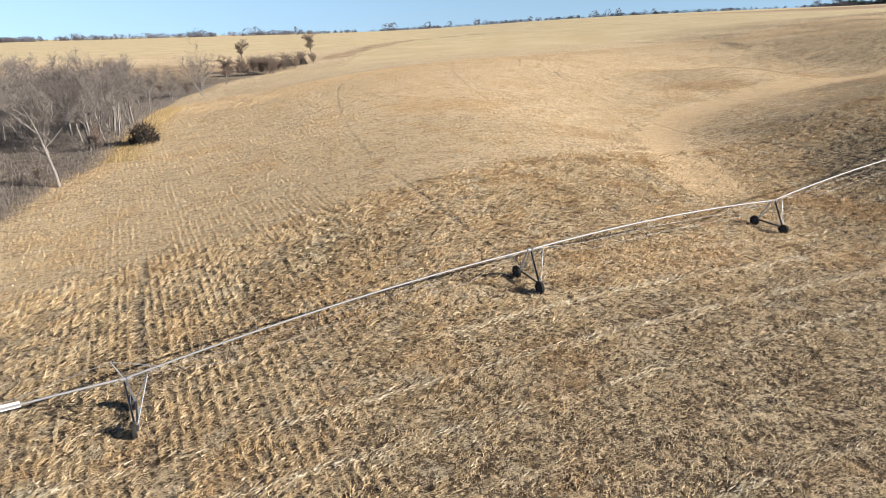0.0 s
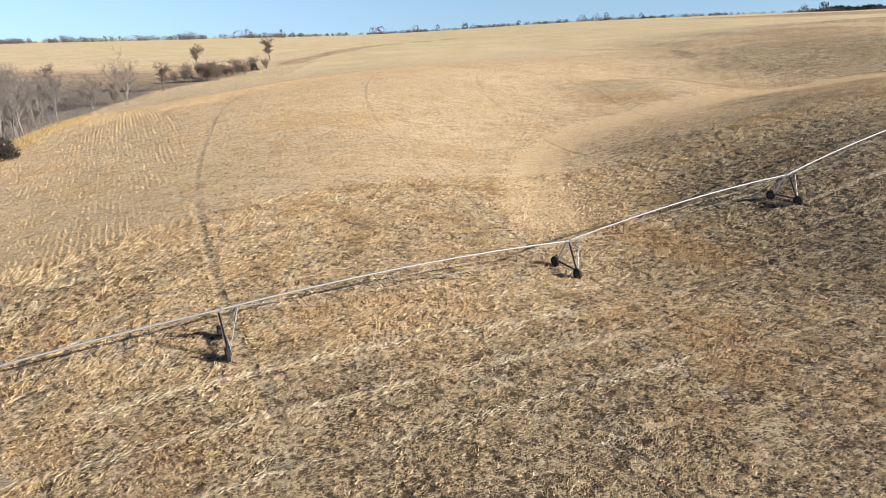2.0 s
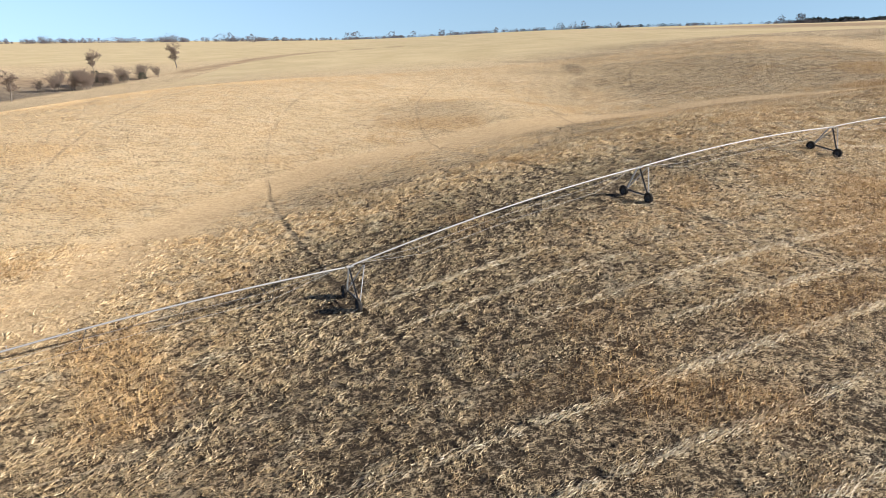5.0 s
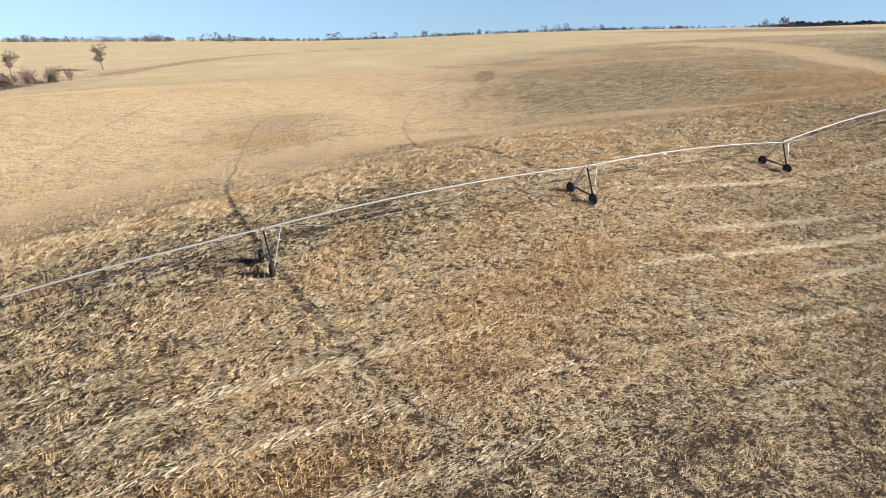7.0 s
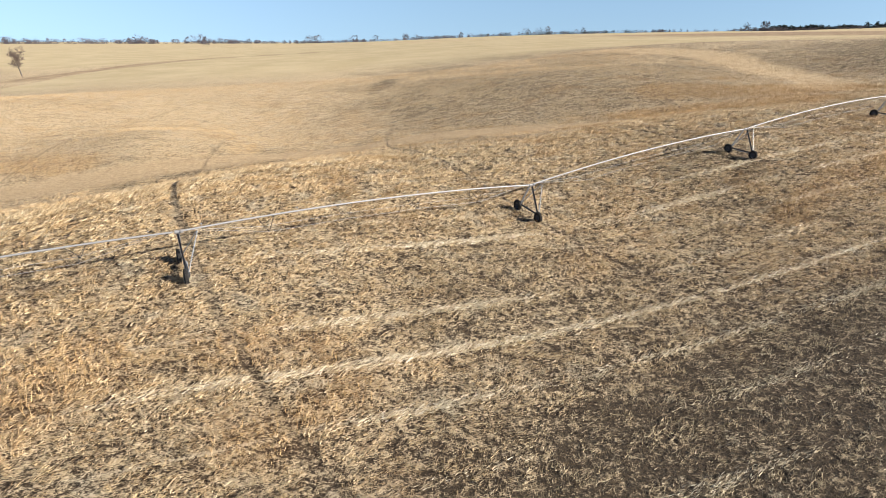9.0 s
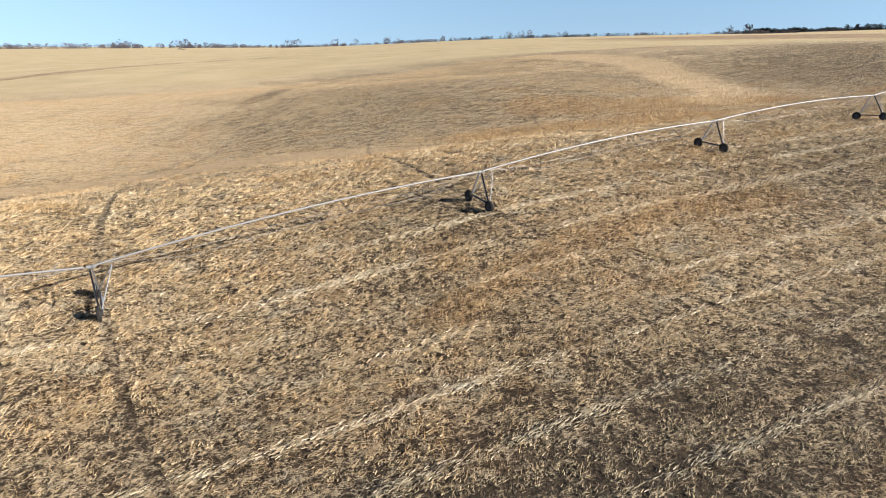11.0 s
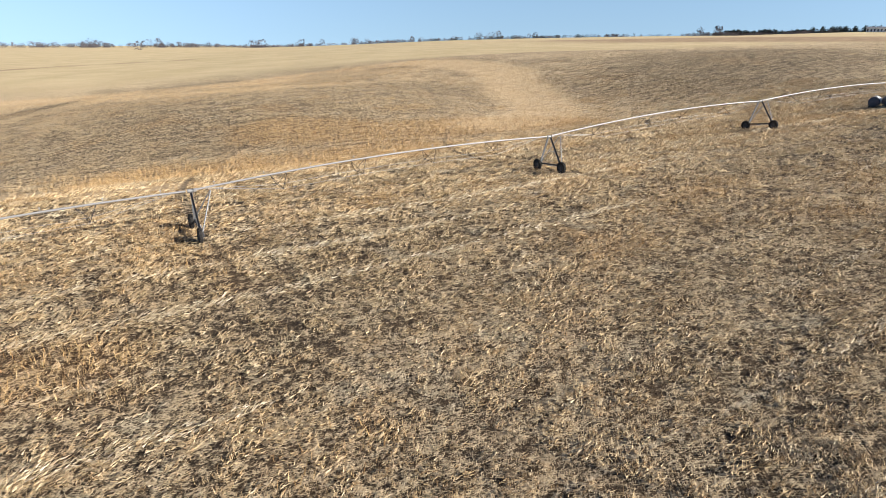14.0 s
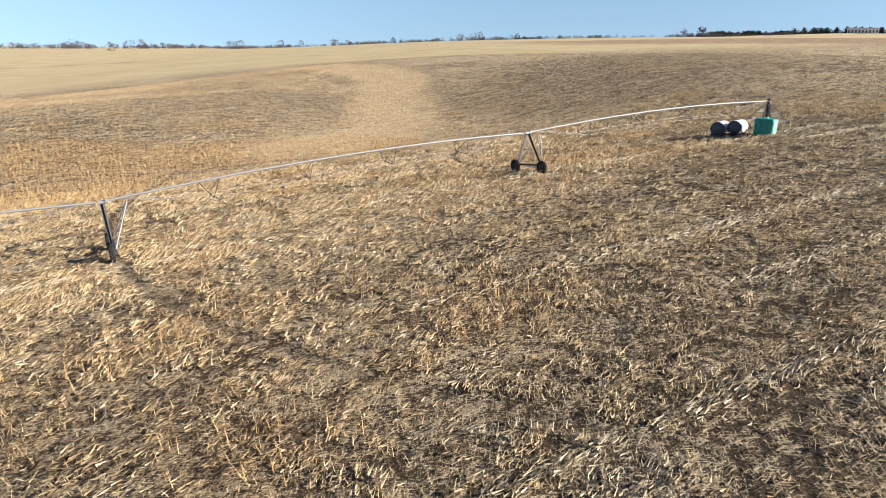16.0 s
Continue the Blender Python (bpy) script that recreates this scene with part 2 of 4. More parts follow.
def ground_material():
    n = Nodes("stubble_ground")
    at = n.where()
    water, dark, weed, woods, pasture, scrub, pale, mown = (n.attribute(k) for k in ("water", "dark", "weed", "woods", "pasture", "scrub", "pale", "passes"))
    thatch = n.attribute("near")
    broad = n.noise(at, 0.018, 3, 0.55)
    mid = n.noise(at, 0.16, 4, 0.6)
    # three lays of fallen straw, one over another
    strands = 0.0
    for turn, size in ((24, 2.2), (-16, 2.7), (78, 3.1)):
        lay = n.noise(n.shifted(n.shifted(at, -turn), 0, (1, 6, 1)), size, 2.5, 0.6)
        strands = n.calc("MAXIMUM", strands, n.ramp(lay, 0.50, 0.62))
    tufts = n.noise(at, 1.7, 4, 0.66)
    clods = n.noise(at, 5.0, 4, 0.7)
    clumps = n.noise(n.shifted(n.shifted(at, -20), 0, (0.6, 1.4, 1)), 0.42, 4, 0.6)
    turned = n.put("ShaderNodeSeparateXYZ")
    n.tree.links.new(n.shifted(at, -20), turned.inputs[0])
    lane = n.calc("DIVIDE", n.calc("ADD", turned.outputs["Y"], n.calc("MULTIPLY", n.calc("SUBTRACT", n.noise(at, 0.08, 3, 0.6), 0.5), 1.6)), 6.2)
    lane = n.calc("MULTIPLY", n.calc("ABSOLUTE", n.calc("SUBTRACT", n.calc("FRACT", lane), 0.5)), 2.0)
    broken = n.ramp(n.noise(n.shifted(at, -20, (0.12, 0.5, 1)), 0.30, 4, 0.6), 0.42, 0.62)
    rows = n.calc("MULTIPLY", n.calc("MULTIPLY", n.calc("SUBTRACT", 1.0, n.ramp(lane, 0.01, 0.11)), broken), mown)
    body = n.calc("ADD", n.calc("MULTIPLY", strands, 0.26), n.calc("ADD", n.calc("MULTIPLY", tufts, 1.1), n.calc("MULTIPLY", n.calc("SUBTRACT", clumps, 0.5), 0.55)))
    body = n.calc("ADD", body, n.calc("MULTIPLY", n.calc("SUBTRACT", clods, 0.5), 0.5))
    cover = n.calc("SUBTRACT", n.calc("ADD", n.calc("MULTIPLY", pale, 0.10), n.calc("MULTIPLY", rows, 0.08)), n.calc("ADD", n.calc("MULTIPLY", dark, 0.15), n.calc("MULTIPLY", thatch, 0.05)))
    fine = n.ramp(n.calc("ADD", body, cover), 0.56, 0.78)
    straw = n.mix(n.ramp(broad, 0.35, 0.65), (0.62, 0.455, 0.25), (0.67, 0.50, 0.29))
    straw = n.mix(n.calc("MULTIPLY", n.ramp(mid, 0.48, 0.72), 0.5), straw, (0.47, 0.295, 0.15))
    straw = n.mix(n.calc("MULTIPLY", n.ramp(n.noise(at, 0.31, 3, 0.6), 0.54, 0.70), 0.5), straw, (0.53, 0.49, 0.37))
    straw = n.mix(n.calc("MULTIPLY", strands, 0.4), straw, (0.74, 0.62, 0.44))
    straw = n.mix(n.calc("MULTIPLY", pale, 0.45), straw, (0.74, 0.575, 0.355))
    straw = n.mix(n.calc("MULTIPLY", rows, 0.4), straw, (0.78, 0.67, 0.50))
    # soil tones are deepened to hold the shade between straw clumps
    soil = n.mix(n.ramp(clods, 0.4, 0.6), (0.035, 0.025, 0.016), (0.115, 0.078, 0.046))
    soil = n.mix(n.calc("MULTIPLY", pale, 0.45), soil, (0.26, 0.165, 0.085))
    base = n.mix(n.calc("MULTIPLY", fine, 0.95), soil, straw)
    base = n.mix(n.calc("MULTIPLY", dark, 0.3), base, (0.12, 0.10, 0.07))
    base = n.mix(n.calc("MULTIPLY", weed, 0.42), base, n.mix(fine, (0.20, 0.11, 0.05), (0.57, 0.345, 0.15)))
    base = n.mix(n.calc("MULTIPLY", water, 0.8), base, n.mix(n.ramp(n.calc("ADD", n.calc("MULTIPLY", tufts, 0.6), n.calc("MULTIPLY", strands, 0.2)), 0.3, 0.6), (0.45, 0.315, 0.17), (0.64, 0.47, 0.275)))
    # wheel tracks, rings round the hub
    way = n.put("ShaderNodeVectorMath")
    way.operation = "DISTANCE"
    flat = n.put("ShaderNodeVectorMath")
    flat.operation = "MULTIPLY"
    n.feed(flat, "0", at)
    flat.inputs[1].default_value = (1, 1, 0)
    n.tree.links.new(flat.outputs[0], way.inputs[0])
    way.inputs[1].default_value = (*TRACK_HUB, 0)
    ring = n.calc("ADD", n.calc("SUBTRACT", way.outputs["Value"], -0.9), n.calc("MULTIPLY", n.calc("SUBTRACT", mid, 0.5), 1.6))
    ring = n.calc("MULTIPLY", n.calc("ABSOLUTE", n.calc("SUBTRACT", n.calc("FRACT", n.calc("ADD", n.calc("DIVIDE", ring, SPAN), 0.5)), 0.5)), SPAN)
    rut = n.calc("SUBTRACT", 1.0, n.ramp(ring, 0.16, 0.55))
    rut = n.calc("MULTIPLY", rut, n.ramp(n.noise(at, 0.05, 4, 0.65), 0.36, 0.52))
    rut = n.calc("MULTIPLY", rut, n.attribute("tracks"))
    rut = n.calc("MULTIPLY", rut, n.calc("SUBTRACT", 1.0, woods))
    base = n.mix(n.calc("MULTIPLY", rut, 0.72), base, (0.075, 0.052, 0.033))
    base = n.mix(n.calc("MULTIPLY", pasture, 0.85), base, n.mix(n.ramp(n.noise(at, 0.03, 5, 0.6), 0.3, 0.7), (0.54, 0.425, 0.23), (0.66, 0.53, 0.31)))
    base = n.mix(scrub, base, n.mix(n.ramp(n.noise(at, 0.09, 5, 0.65), 0.35, 0.65), (0.27, 0.18, 0.11), (0.47, 0.335, 0.20)))
    base = n.mix(woods, base, n.mix(n.ramp(n.noise(at, 0.4, 6, 0.7), 0.35, 0.65), (0.12, 0.095, 0.075), (0.26, 0.21, 0.15)))
    calm = n.calc("SUBTRACT", 1.0, n.calc("MULTIPLY", n.calc("MAXIMUM", water, pasture), 0.7))
    relief = n.calc("ADD", n.calc("MULTIPLY", tufts, 1.3), n.calc("ADD", n.calc("MULTIPLY", clods, 0.4), n.calc("MULTIPLY", strands, 0.12)))
    bump = n.calc("SUBTRACT", n.calc("MULTIPLY", relief, calm), n.calc("MULTIPLY", rut, 0.6))
    return n.done(base, 0.92, bump=bump, strength=1.0, distance=0.45, specular=0.15)


def straw_material(name, tones, zoned=True):
    """Dry stems: three tones mixed by island, paled or browned by patches."""
    n = Nodes(name)
    at = n.where()
    pick = n.put("ShaderNodeNewGeometry").outputs["Random Per Island"]
    c = n.mix(n.ramp(pick, 0.15, 0.5), tones[0], tones[1])
    c = n.mix(n.ramp(pick, 0.6, 0.98), c, tones[2])
    if zoned:
        c = n.mix(n.calc("MULTIPLY", n.ramp(n.noise(at, 0.16, 4, 0.6), 0.5, 0.75), 0.45), c, (0.40, 0.24, 0.105))
        c = n.mix(n.calc("MULTIPLY", n.ramp(n.noise(at, 0.31, 3, 0.6), 0.54, 0.70), 0.45), c, (0.56, 0.52, 0.40))
        c = n.mix(n.calc("MULTIPLY", n.attribute("dark"), 0.5), c, (0.34, 0.31, 0.21))
        c = n.mix(n.calc("MULTIPLY", n.attribute("weed"), 0.5), c, (0.56, 0.345, 0.145))
    return n.done(c, 0.75, specular=0.25)


def metal_material(name, colour, rust, roughness=0.45, metal=0.85):
    n = Nodes(name)
    at = n.where()
    wear = n.noise(at, 3.0, 6, 0.7)
    spots = n.noise(at, 22.0, 4, 0.6)
    c = n.mix(n.ramp(spots, 0.35, 0.7), colour, tuple(v * 0.82 for v in colour))
    c = n.mix(n.calc("MULTIPLY", n.ramp(wear, 0.58, 0.72), rust), c, (0.20, 0.10, 0.05))
    return n.done(c, n.calc("ADD", roughness, n.calc("MULTIPLY", wear, 0.15)), metal, bump=spots, strength=0.15, distance=0.004)


def plain_material(name, a, b, scale, roughness=0.6, specular=0.4, bump=0.3):
    n = Nodes(name)
    at = n.where()
    grain = n.noise(at, scale, 5, 0.65)
    return n.done(n.mix(n.ramp(grain, 0.35, 0.65), a, b), roughness, bump=grain, strength=bump, distance=0.02, specular=specular)


def bark_material(name, a, b):
    n = Nodes(name)
    at = n.where()
    grain = n.noise(n.shifted(at, 0, (1, 1, 0.25)), 6, 6, 0.7)
    c = n.mix(n.ramp(grain, 0.35, 0.65), a, b)
    c = n.mix(n.put("ShaderNodeObjectInfo").outputs["Random"], c, tuple(0.78 * v for v in b))
    return n.done(c, 0.9, bump=grain, strength=0.6, distance=0.04, specular=0.1)


M_GROUND = ground_material()
M_LITTER = straw_material("corn_straw", ((0.26, 0.165, 0.08), (0.64, 0.465, 0.25), (0.83, 0.685, 0.455)))
M_MAT = straw_material("matted_leaves", ((0.26, 0.17, 0.085), (0.62, 0.45, 0.24), (0.78, 0.63, 0.40)))
M_FAR_STRAW = straw_material("far_straw", ((0.38, 0.25, 0.125), (0.58, 0.415, 0.22), (0.70, 0.535, 0.325)))
M_WINDROW = straw_material("pale_straw", ((0.54, 0.42, 0.26), (0.78, 0.65, 0.44), (0.92, 0.82, 0.64)))
M_STALK = straw_material("corn_stalk", ((0.28, 0.175, 0.085), (0.63, 0.45, 0.235), (0.79, 0.625, 0.39)))
M_WEED = straw_material("dry_weed", ((0.28, 0.16, 0.065), (0.52, 0.335, 0.14), (0.68, 0.49, 0.25)), False)
M_GOLD = straw_material("gold_grass", ((0.24, 0.165, 0.075), (0.40, 0.285, 0.13), (0.52, 0.40, 0.21)), False)
M_PIPE = metal_material("galvanised_pipe", (0.36, 0.355, 0.345), 0.15, 0.5, 0.4)
M_STEEL = metal_material("galvanised_steel", (0.42, 0.43, 0.44), 0.25, 0.5, 0.75)
M_ROD = metal_material("bright_rod", (0.44, 0.44, 0.43), 0.15, 0.45, 0.4)
M_DARK_STEEL = metal_material("dark_weathered_steel", (0.085, 0.085, 0.088), 0.4, 0.55, 0.7)
M_RUBBER = plain_material("tyre_rubber", (0.022, 0.021, 0.02), (0.045, 0.04, 0.035), 9, 0.85, 0.25)
M_RIM = metal_material("wheel_rim", (0.10, 0.10, 0.10), 0.5, 0.6, 0.6)
M_WHITE = plain_material("white_paint", (0.74, 0.74, 0.72), (0.80, 0.80, 0.79), 2.5, 0.4, 0.5, 0.1)
M_SLATE = plain_material("slate_grey_shell", (0.055, 0.06, 0.075), (0.085, 0.09, 0.11), 3, 0.5, 0.5, 0.1)
M_TEAL = plain_material("teal_plastic", (0.012, 0.27, 0.20), (0.02, 0.36, 0.27), 2, 0.45, 0.5, 0.1)
M_TEAL_PALE = plain_material("pale_teal_plastic", (0.25, 0.55, 0.44), (0.33, 0.62, 0.52), 2, 0.45, 0.5, 0.1)
M_BARK = bark_material("pale_bark", (0.13, 0.115, 0.10), (0.29, 0.26, 0.23))
M_TWIG = bark_material("grey_twigs", (0.13, 0.11, 0.095), (0.23, 0.20, 0.175))
M_BARK_DARK = bark_material("dark_bark", (0.085, 0.07, 0.06), (0.19, 0.16, 0.135))
M_TWIG_BROWN = bark_material("brown_twigs", (0.14, 0.105, 0.085), (0.23, 0.175, 0.14))
M_CEDAR = bark_material("cedar_needles", (0.045, 0.045, 0.036), (0.10, 0.095, 0.07))
M_SHADE_WOOD = bark_material("shade_dark_wood", (0.02, 0.018, 0.016), (0.06, 0.05, 0.042))
M_FAR_BARE = plain_material("far_bare_woods", (0.07, 0.064, 0.07), (0.13, 0.115, 0.12), 0.05, 0.95, 0.05)
# the slight blue in this dark green is painted-in haze
M_FAR_GREEN = plain_material("hazed_far_evergreens", (0.028, 0.038, 0.036), (0.045, 0.058, 0.05), 0.08, 0.95, 0.05)
M_ROOF = plain_material("grey_roofing", (0.22, 0.22, 0.23), (0.30, 0.30, 0.31), 0.6, 0.6, 0.3)


# ---------------------------------------------------------------- mesh helpers
def part(name, bm, material, parent, label=""):
    me = bpy.data.meshes.new(name)
    bm.to_mesh(me)
    bm.free()
    me.materials.append(material)
    ob = new(name, me)
    ob.parent = parent
    return tagged(ob, label)


def thing(name, label, category, group="", m=None, kind=""):
    ob = new(name)
    ob.empty_display_size = 0.3
    if m is not None:
        ob.matrix_world = m
    return tagged(ob, label, category, group, kind)


def fast_mesh(name, verts, quads, material, attributes=()):
    """A mesh from arrays: verts (n, 3), faces (m, 3 or 4)."""
    me = bpy.data.meshes.new(name)
    k = quads.shape[1]
    me.vertices.add(len(verts))
    me.vertices.foreach_set("co", np.ascontiguousarray(verts, np.float32).ravel())
    me.loops.add(quads.size)
    me.loops.foreach_set("vertex_index", np.ascontiguousarray(quads, np.int32).ravel())
    me.polygons.add(len(quads))
    me.polygons.foreach_set("loop_start", np.arange(0, quads.size, k, dtype=np.int32))
    me.polygons.foreach_set("loop_total", np.full(len(quads), k, np.int32))
    for key, values in dict(attributes).items():
        me.attributes.new(key, "FLOAT", "POINT").data.foreach_set("value", np.ascontiguousarray(values, np.float32))
    me.materials.append(material)
    me.update(calc_edges=True)
    me.validate()
    return me


def tubes(chains, sides=5):
    """One mesh's verts and triangles for tapered tubes: each chain is (points, radii)."""
    verts, faces = [], []
    for pts, radii in chains:
        pts = [Vector(p) for p in pts]
        start = len(verts)
        for k, (p, r) in enumerate(zip(pts, radii)):
            d = (pts[min(k + 1, len(pts) - 1)] - pts[max(k - 1, 0)]).normalized()
            a = d.orthogonal().normalized()
            b = d.cross(a)
            for s in range(sides):
                t = 2 * math.pi * s / sides
                verts.append(p + (a * math.cos(t) + b * math.sin(t)) * r)
        for k in range(len(pts) - 1):
            for s in range(sides):
                i, j = start + k * sides + s, start + k * sides + (s + 1) % sides
                faces += [(i, j, j + sides), (i, j + sides, i + sides)]
    return np.array([tuple(v) for v in verts]), np.array(faces)


def spikes(items):
    """Fine twigs: slim tapered blades from p to q with a foot half-width."""
    verts, faces = [], []
    for k, (p, q, r) in enumerate(items):
        d = (q - p).normalized()
        a = d.orthogonal().normalized()
        a = (a * math.cos(k * 2.4) + d.cross(a) * math.sin(k * 2.4)) * r
        n = len(verts)
        verts += [p + a, p - a, q]
        faces.append((n, n + 1, n + 2))
    return np.array([tuple(v) for v in verts]), np.array(faces)


def rod(bm, a, b, r, sides=8):
    """A rod from a to b."""
    a, b = Vector(a), Vector(b)
    d = b - a
    m = Matrix.Translation((a + b) / 2) @ d.to_track_quat("Z", "Y").to_matrix().to_4x4()
    bmesh.ops.create_cone(bm, cap_ends=True, segments=sides, radius1=r, radius2=r, depth=d.length, matrix=m)
    return bm


def angle_bar(bm, a, b, w, t=0.008):
    """An L-shaped steel bar from a to b."""
    a, b = Vector(a), Vector(b)
    q = (b - a).to_track_quat("Z", "Y")
    shape = [(0, 0), (w, 0), (w, t), (t, t), (t, w), (0, w)]
    rings = [[bm.verts.new(p + q @ Vector((u, v, 0))) for u, v in shape] for p in (a, b)]
    for k in range(6):
        bm.faces.new((rings[0][k], rings[0][(k + 1) % 6], rings[1][(k + 1) % 6], rings[1][k]))
    bm.faces.new(rings[0][::-1])
    bm.faces.new(rings[1])
    return bm


def box(bm, centre, size, bevel=0.0):
    made = bmesh.ops.create_cube(bm, size=1.0, matrix=Matrix.Translation(centre) @ Matrix.Diagonal((*size, 1)))
    if bevel:
        edges = list({e for v in made["verts"] for e in v.link_edges})
        bmesh.ops.bevel(bm, geom=edges, offset=bevel, segments=2, affect="EDGES", profile=0.5)
    return bm


def lathe(bm, profile, steps, turn):
    """Spins a profile of (radius, axial) pairs; turn maps (axial, c, s) to a place."""
    rings = [[bm.verts.new(turn(h, r * math.cos(2 * math.pi * k / steps), r * math.sin(2 * math.pi * k / steps))) for k in range(steps)] for r, h in profile]
    for one, two in zip(rings, rings[1:]):
        for k in range(steps):
            bm.faces.new((one[k], one[(k + 1) % steps], two[(k + 1) % steps], two[k]))
    return rings


# ---------------------------------------------------------------- ground
def steps_out(a, b, fine, reach):
    """Even steps from a to b, then longer and longer ones out to reach."""
    mid = list(np.arange(a, b + 0.01, fine))
    out, d = [], fine
    while (out[-1] if out else 0) < reach:
        d *= 1.14
        out.append((out[-1] if out else 0) + d)
    return np.array([a - v for v in out[::-1]] + mid + [b + v for v in out])


gx, gy = steps_out(-150, 460, 2.0, 4200), steps_out(-20, 420, 2.0, 4200)
xx, yy = np.meshgrid(gx, gy)
xx, yy = xx.ravel(), yy.ravel()
nx, ny = len(gx), len(gy)
ii, jj = np.meshgrid(np.arange(nx - 1), np.arange(ny - 1))
first = (jj * nx + ii).ravel()
kinds = dict(zip(("water", "dark", "weed", "woods", "pasture", "scrub", "pale"), zones(xx, yy)))
off_line = ACROSS[0] * xx + ACROSS[1] * yy
kinds["near"] = fade(off_line, 58, 92) * (1 - kinds["woods"])
kinds["passes"] = (1 - kinds["woods"]) * (1 - kinds["water"]) * (1 - 0.5 * kinds["pale"]) * fade(ACROSS[0] * xx + ACROSS[1] * yy, 55, 95)
along = ALONG[0] * xx + ALONG[1] * yy
kinds["tracks"] = np.where(off_line > 46, (1 - 0.65 * fade(-along, 30, 50)) * (1 - 0.55 * fade(off_line, 66, 76) * (along > 30)), 0.35 * (1 - fade(along, 122, 145))) * (np.hypot(xx - HUB[0], yy - HUB[1]) < 400)
ground = new("ground", fast_mesh("ground", np.stack([xx, yy, land(xx, yy)], 1), np.stack([first, first + 1, first + nx + 1, first + nx], 1), M_GROUND, kinds))
ground.data.polygons.foreach_set("use_smooth", np.ones(len(ground.data.polygons), bool))
tagged(ground, "rolling harvested corn field of tan stubble and straw with bare soil patches", "ground", kind="structure")

# ---------------------------------------------------------------- the irrigation machine
PIPE_Z = 3.95


def wheel(parent, y):
    w = new("wheel")
    w.parent = parent
    w.location = (0.0, y, 0.62)
    bm = bmesh.new()
    prof = [(0.36, -0.12), (0.44, -0.155), (0.55, -0.165), (0.605, -0.14), (0.625, -0.07), (0.63, 0), (0.625, 0.07), (0.605, 0.14), (0.55, 0.165), (0.44, 0.155), (0.36, 0.12)]
    lathe(bm, prof, 32, lambda h, c, s: (h, c, s))
    for k in range(18):
        for side in (-1, 1):
            t = 2 * math.pi * (k + 0.25 * side) / 18
            m = Matrix.Rotation(t, 4, "X") @ Matrix.Translation((side * 0.075, 0, 0.64)) @ Matrix.Rotation(side * 0.7, 4, "Z") @ Matrix.Diagonal((0.17, 0.05, 0.06, 1))
            bmesh.ops.create_cube(bm, size=1, matrix=m)
    part("tyre", bm, M_RUBBER, w, "black rubber lugged tyre")
    bm = bmesh.new()
    lathe(bm, [(0.37, -0.13), (0.33, -0.10), (0.31, -0.03), (0.12, -0.01), (0.10, -0.10), (0.001, -0.11)], 24, lambda h, c, s: (h, c, s))
    lathe(bm, [(0.37, 0.13), (0.33, 0.10), (0.31, 0.03), (0.12, 0.02), (0.10, 0.09), (0.001, 0.10)], 24, lambda h, c, s: (h, c, s))
    for k in range(8):
        t = 2 * math.pi * k / 8
        bmesh.ops.create_cone(bm, cap_ends=True, segments=6, radius1=0.016, radius2=0.016, depth=0.05,
                              matrix=Matrix.Translation((0.03, 0.2 * math.cos(t), 0.2 * math.sin(t))) @ Matrix.Rotation(math.pi / 2, 4, "Y"))
    part("rim", bm, M_RIM, w, "dull steel rim with a bolted hub")
    return w


def drive_tower():
    """A wheeled A-frame tower; x runs along the pipe towards the hub, y away from it across."""
    t = thing("drive_tower", "galvanised A-frame irrigation tower on two black lugged wheels in corn stubble", "irrigation tower", "towers of the irrigation machine")
    for y in (-2.08, 2.08):
        wheel(t, y)
        # the near leg's darker steel carries the shade on that side
        part("leg", angle_bar(bmesh.new(), (0.16, y * 0.86, 0.78), (0.0, 0.10 * y, PIPE_Z - 0.10), 0.15, 0.014), M_DARK_STEEL if y < 0 else M_STEEL, t)
        part("brace_leg", rod(bmesh.new(), (0.24, y * 0.9, 0.76), (1.55, 0.05 * y, PIPE_Z - 0.12), 0.05), M_STEEL, t, "thin bright inner brace leg")
        bm = bmesh.new()
        box(bm, (0.24, y * 0.96, 0.64), (0.2, 0.34, 0.34), 0.04)
        rod(bm, (0.1, y * 0.96, 0.62), (0.3, y * 0.96, 0.62), 0.1, 12)
        part("gearbox", bm, M_DARK_STEEL, t)
    part("base_beam", box(bmesh.new(), (0.28, 0, 0.78), (0.14, 3.9, 0.16), 0.015), M_DARK_STEEL, t, "dark base beam between the wheels")
    part("drive_shaft", rod(bmesh.new(), (0.38, -1.8, 0.60), (0.38, 1.8, 0.60), 0.028), M_STEEL, t)
    bm = bmesh.new()
    box(bm, (0.40, 0.15, 0.66), (0.20, 0.30, 0.22), 0.04)
    rod(bm, (0.40, 0.36, 0.68), (0.40, 0.62, 0.68), 0.1, 12)
    part("drive_motor", bm, M_STEEL, t, "pale centre drive motor")
    part("cross_tie", rod(bmesh.new(), (0.09, -1.02, 2.3), (0.09, 1.02, 2.3), 0.022), M_STEEL, t)
    bm = bmesh.new()
    box(bm, (0.3, -0.14, PIPE_Z + 0.08), (0.26, 0.18, 0.26), 0.03)
    part("control_box", bm, M_PIPE, t, "small pale tower control box")
    bm = bmesh.new()
    lathe(bm, [(0.14, -0.28), (0.15, -0.24), (0.15, 0.24), (0.14, 0.28)], 16, lambda h, c, s: (h, c, s + PIPE_Z))
    part("pipe_joint", bm, M_PIPE, t, "flexible pipe joint over the tower")
    return t


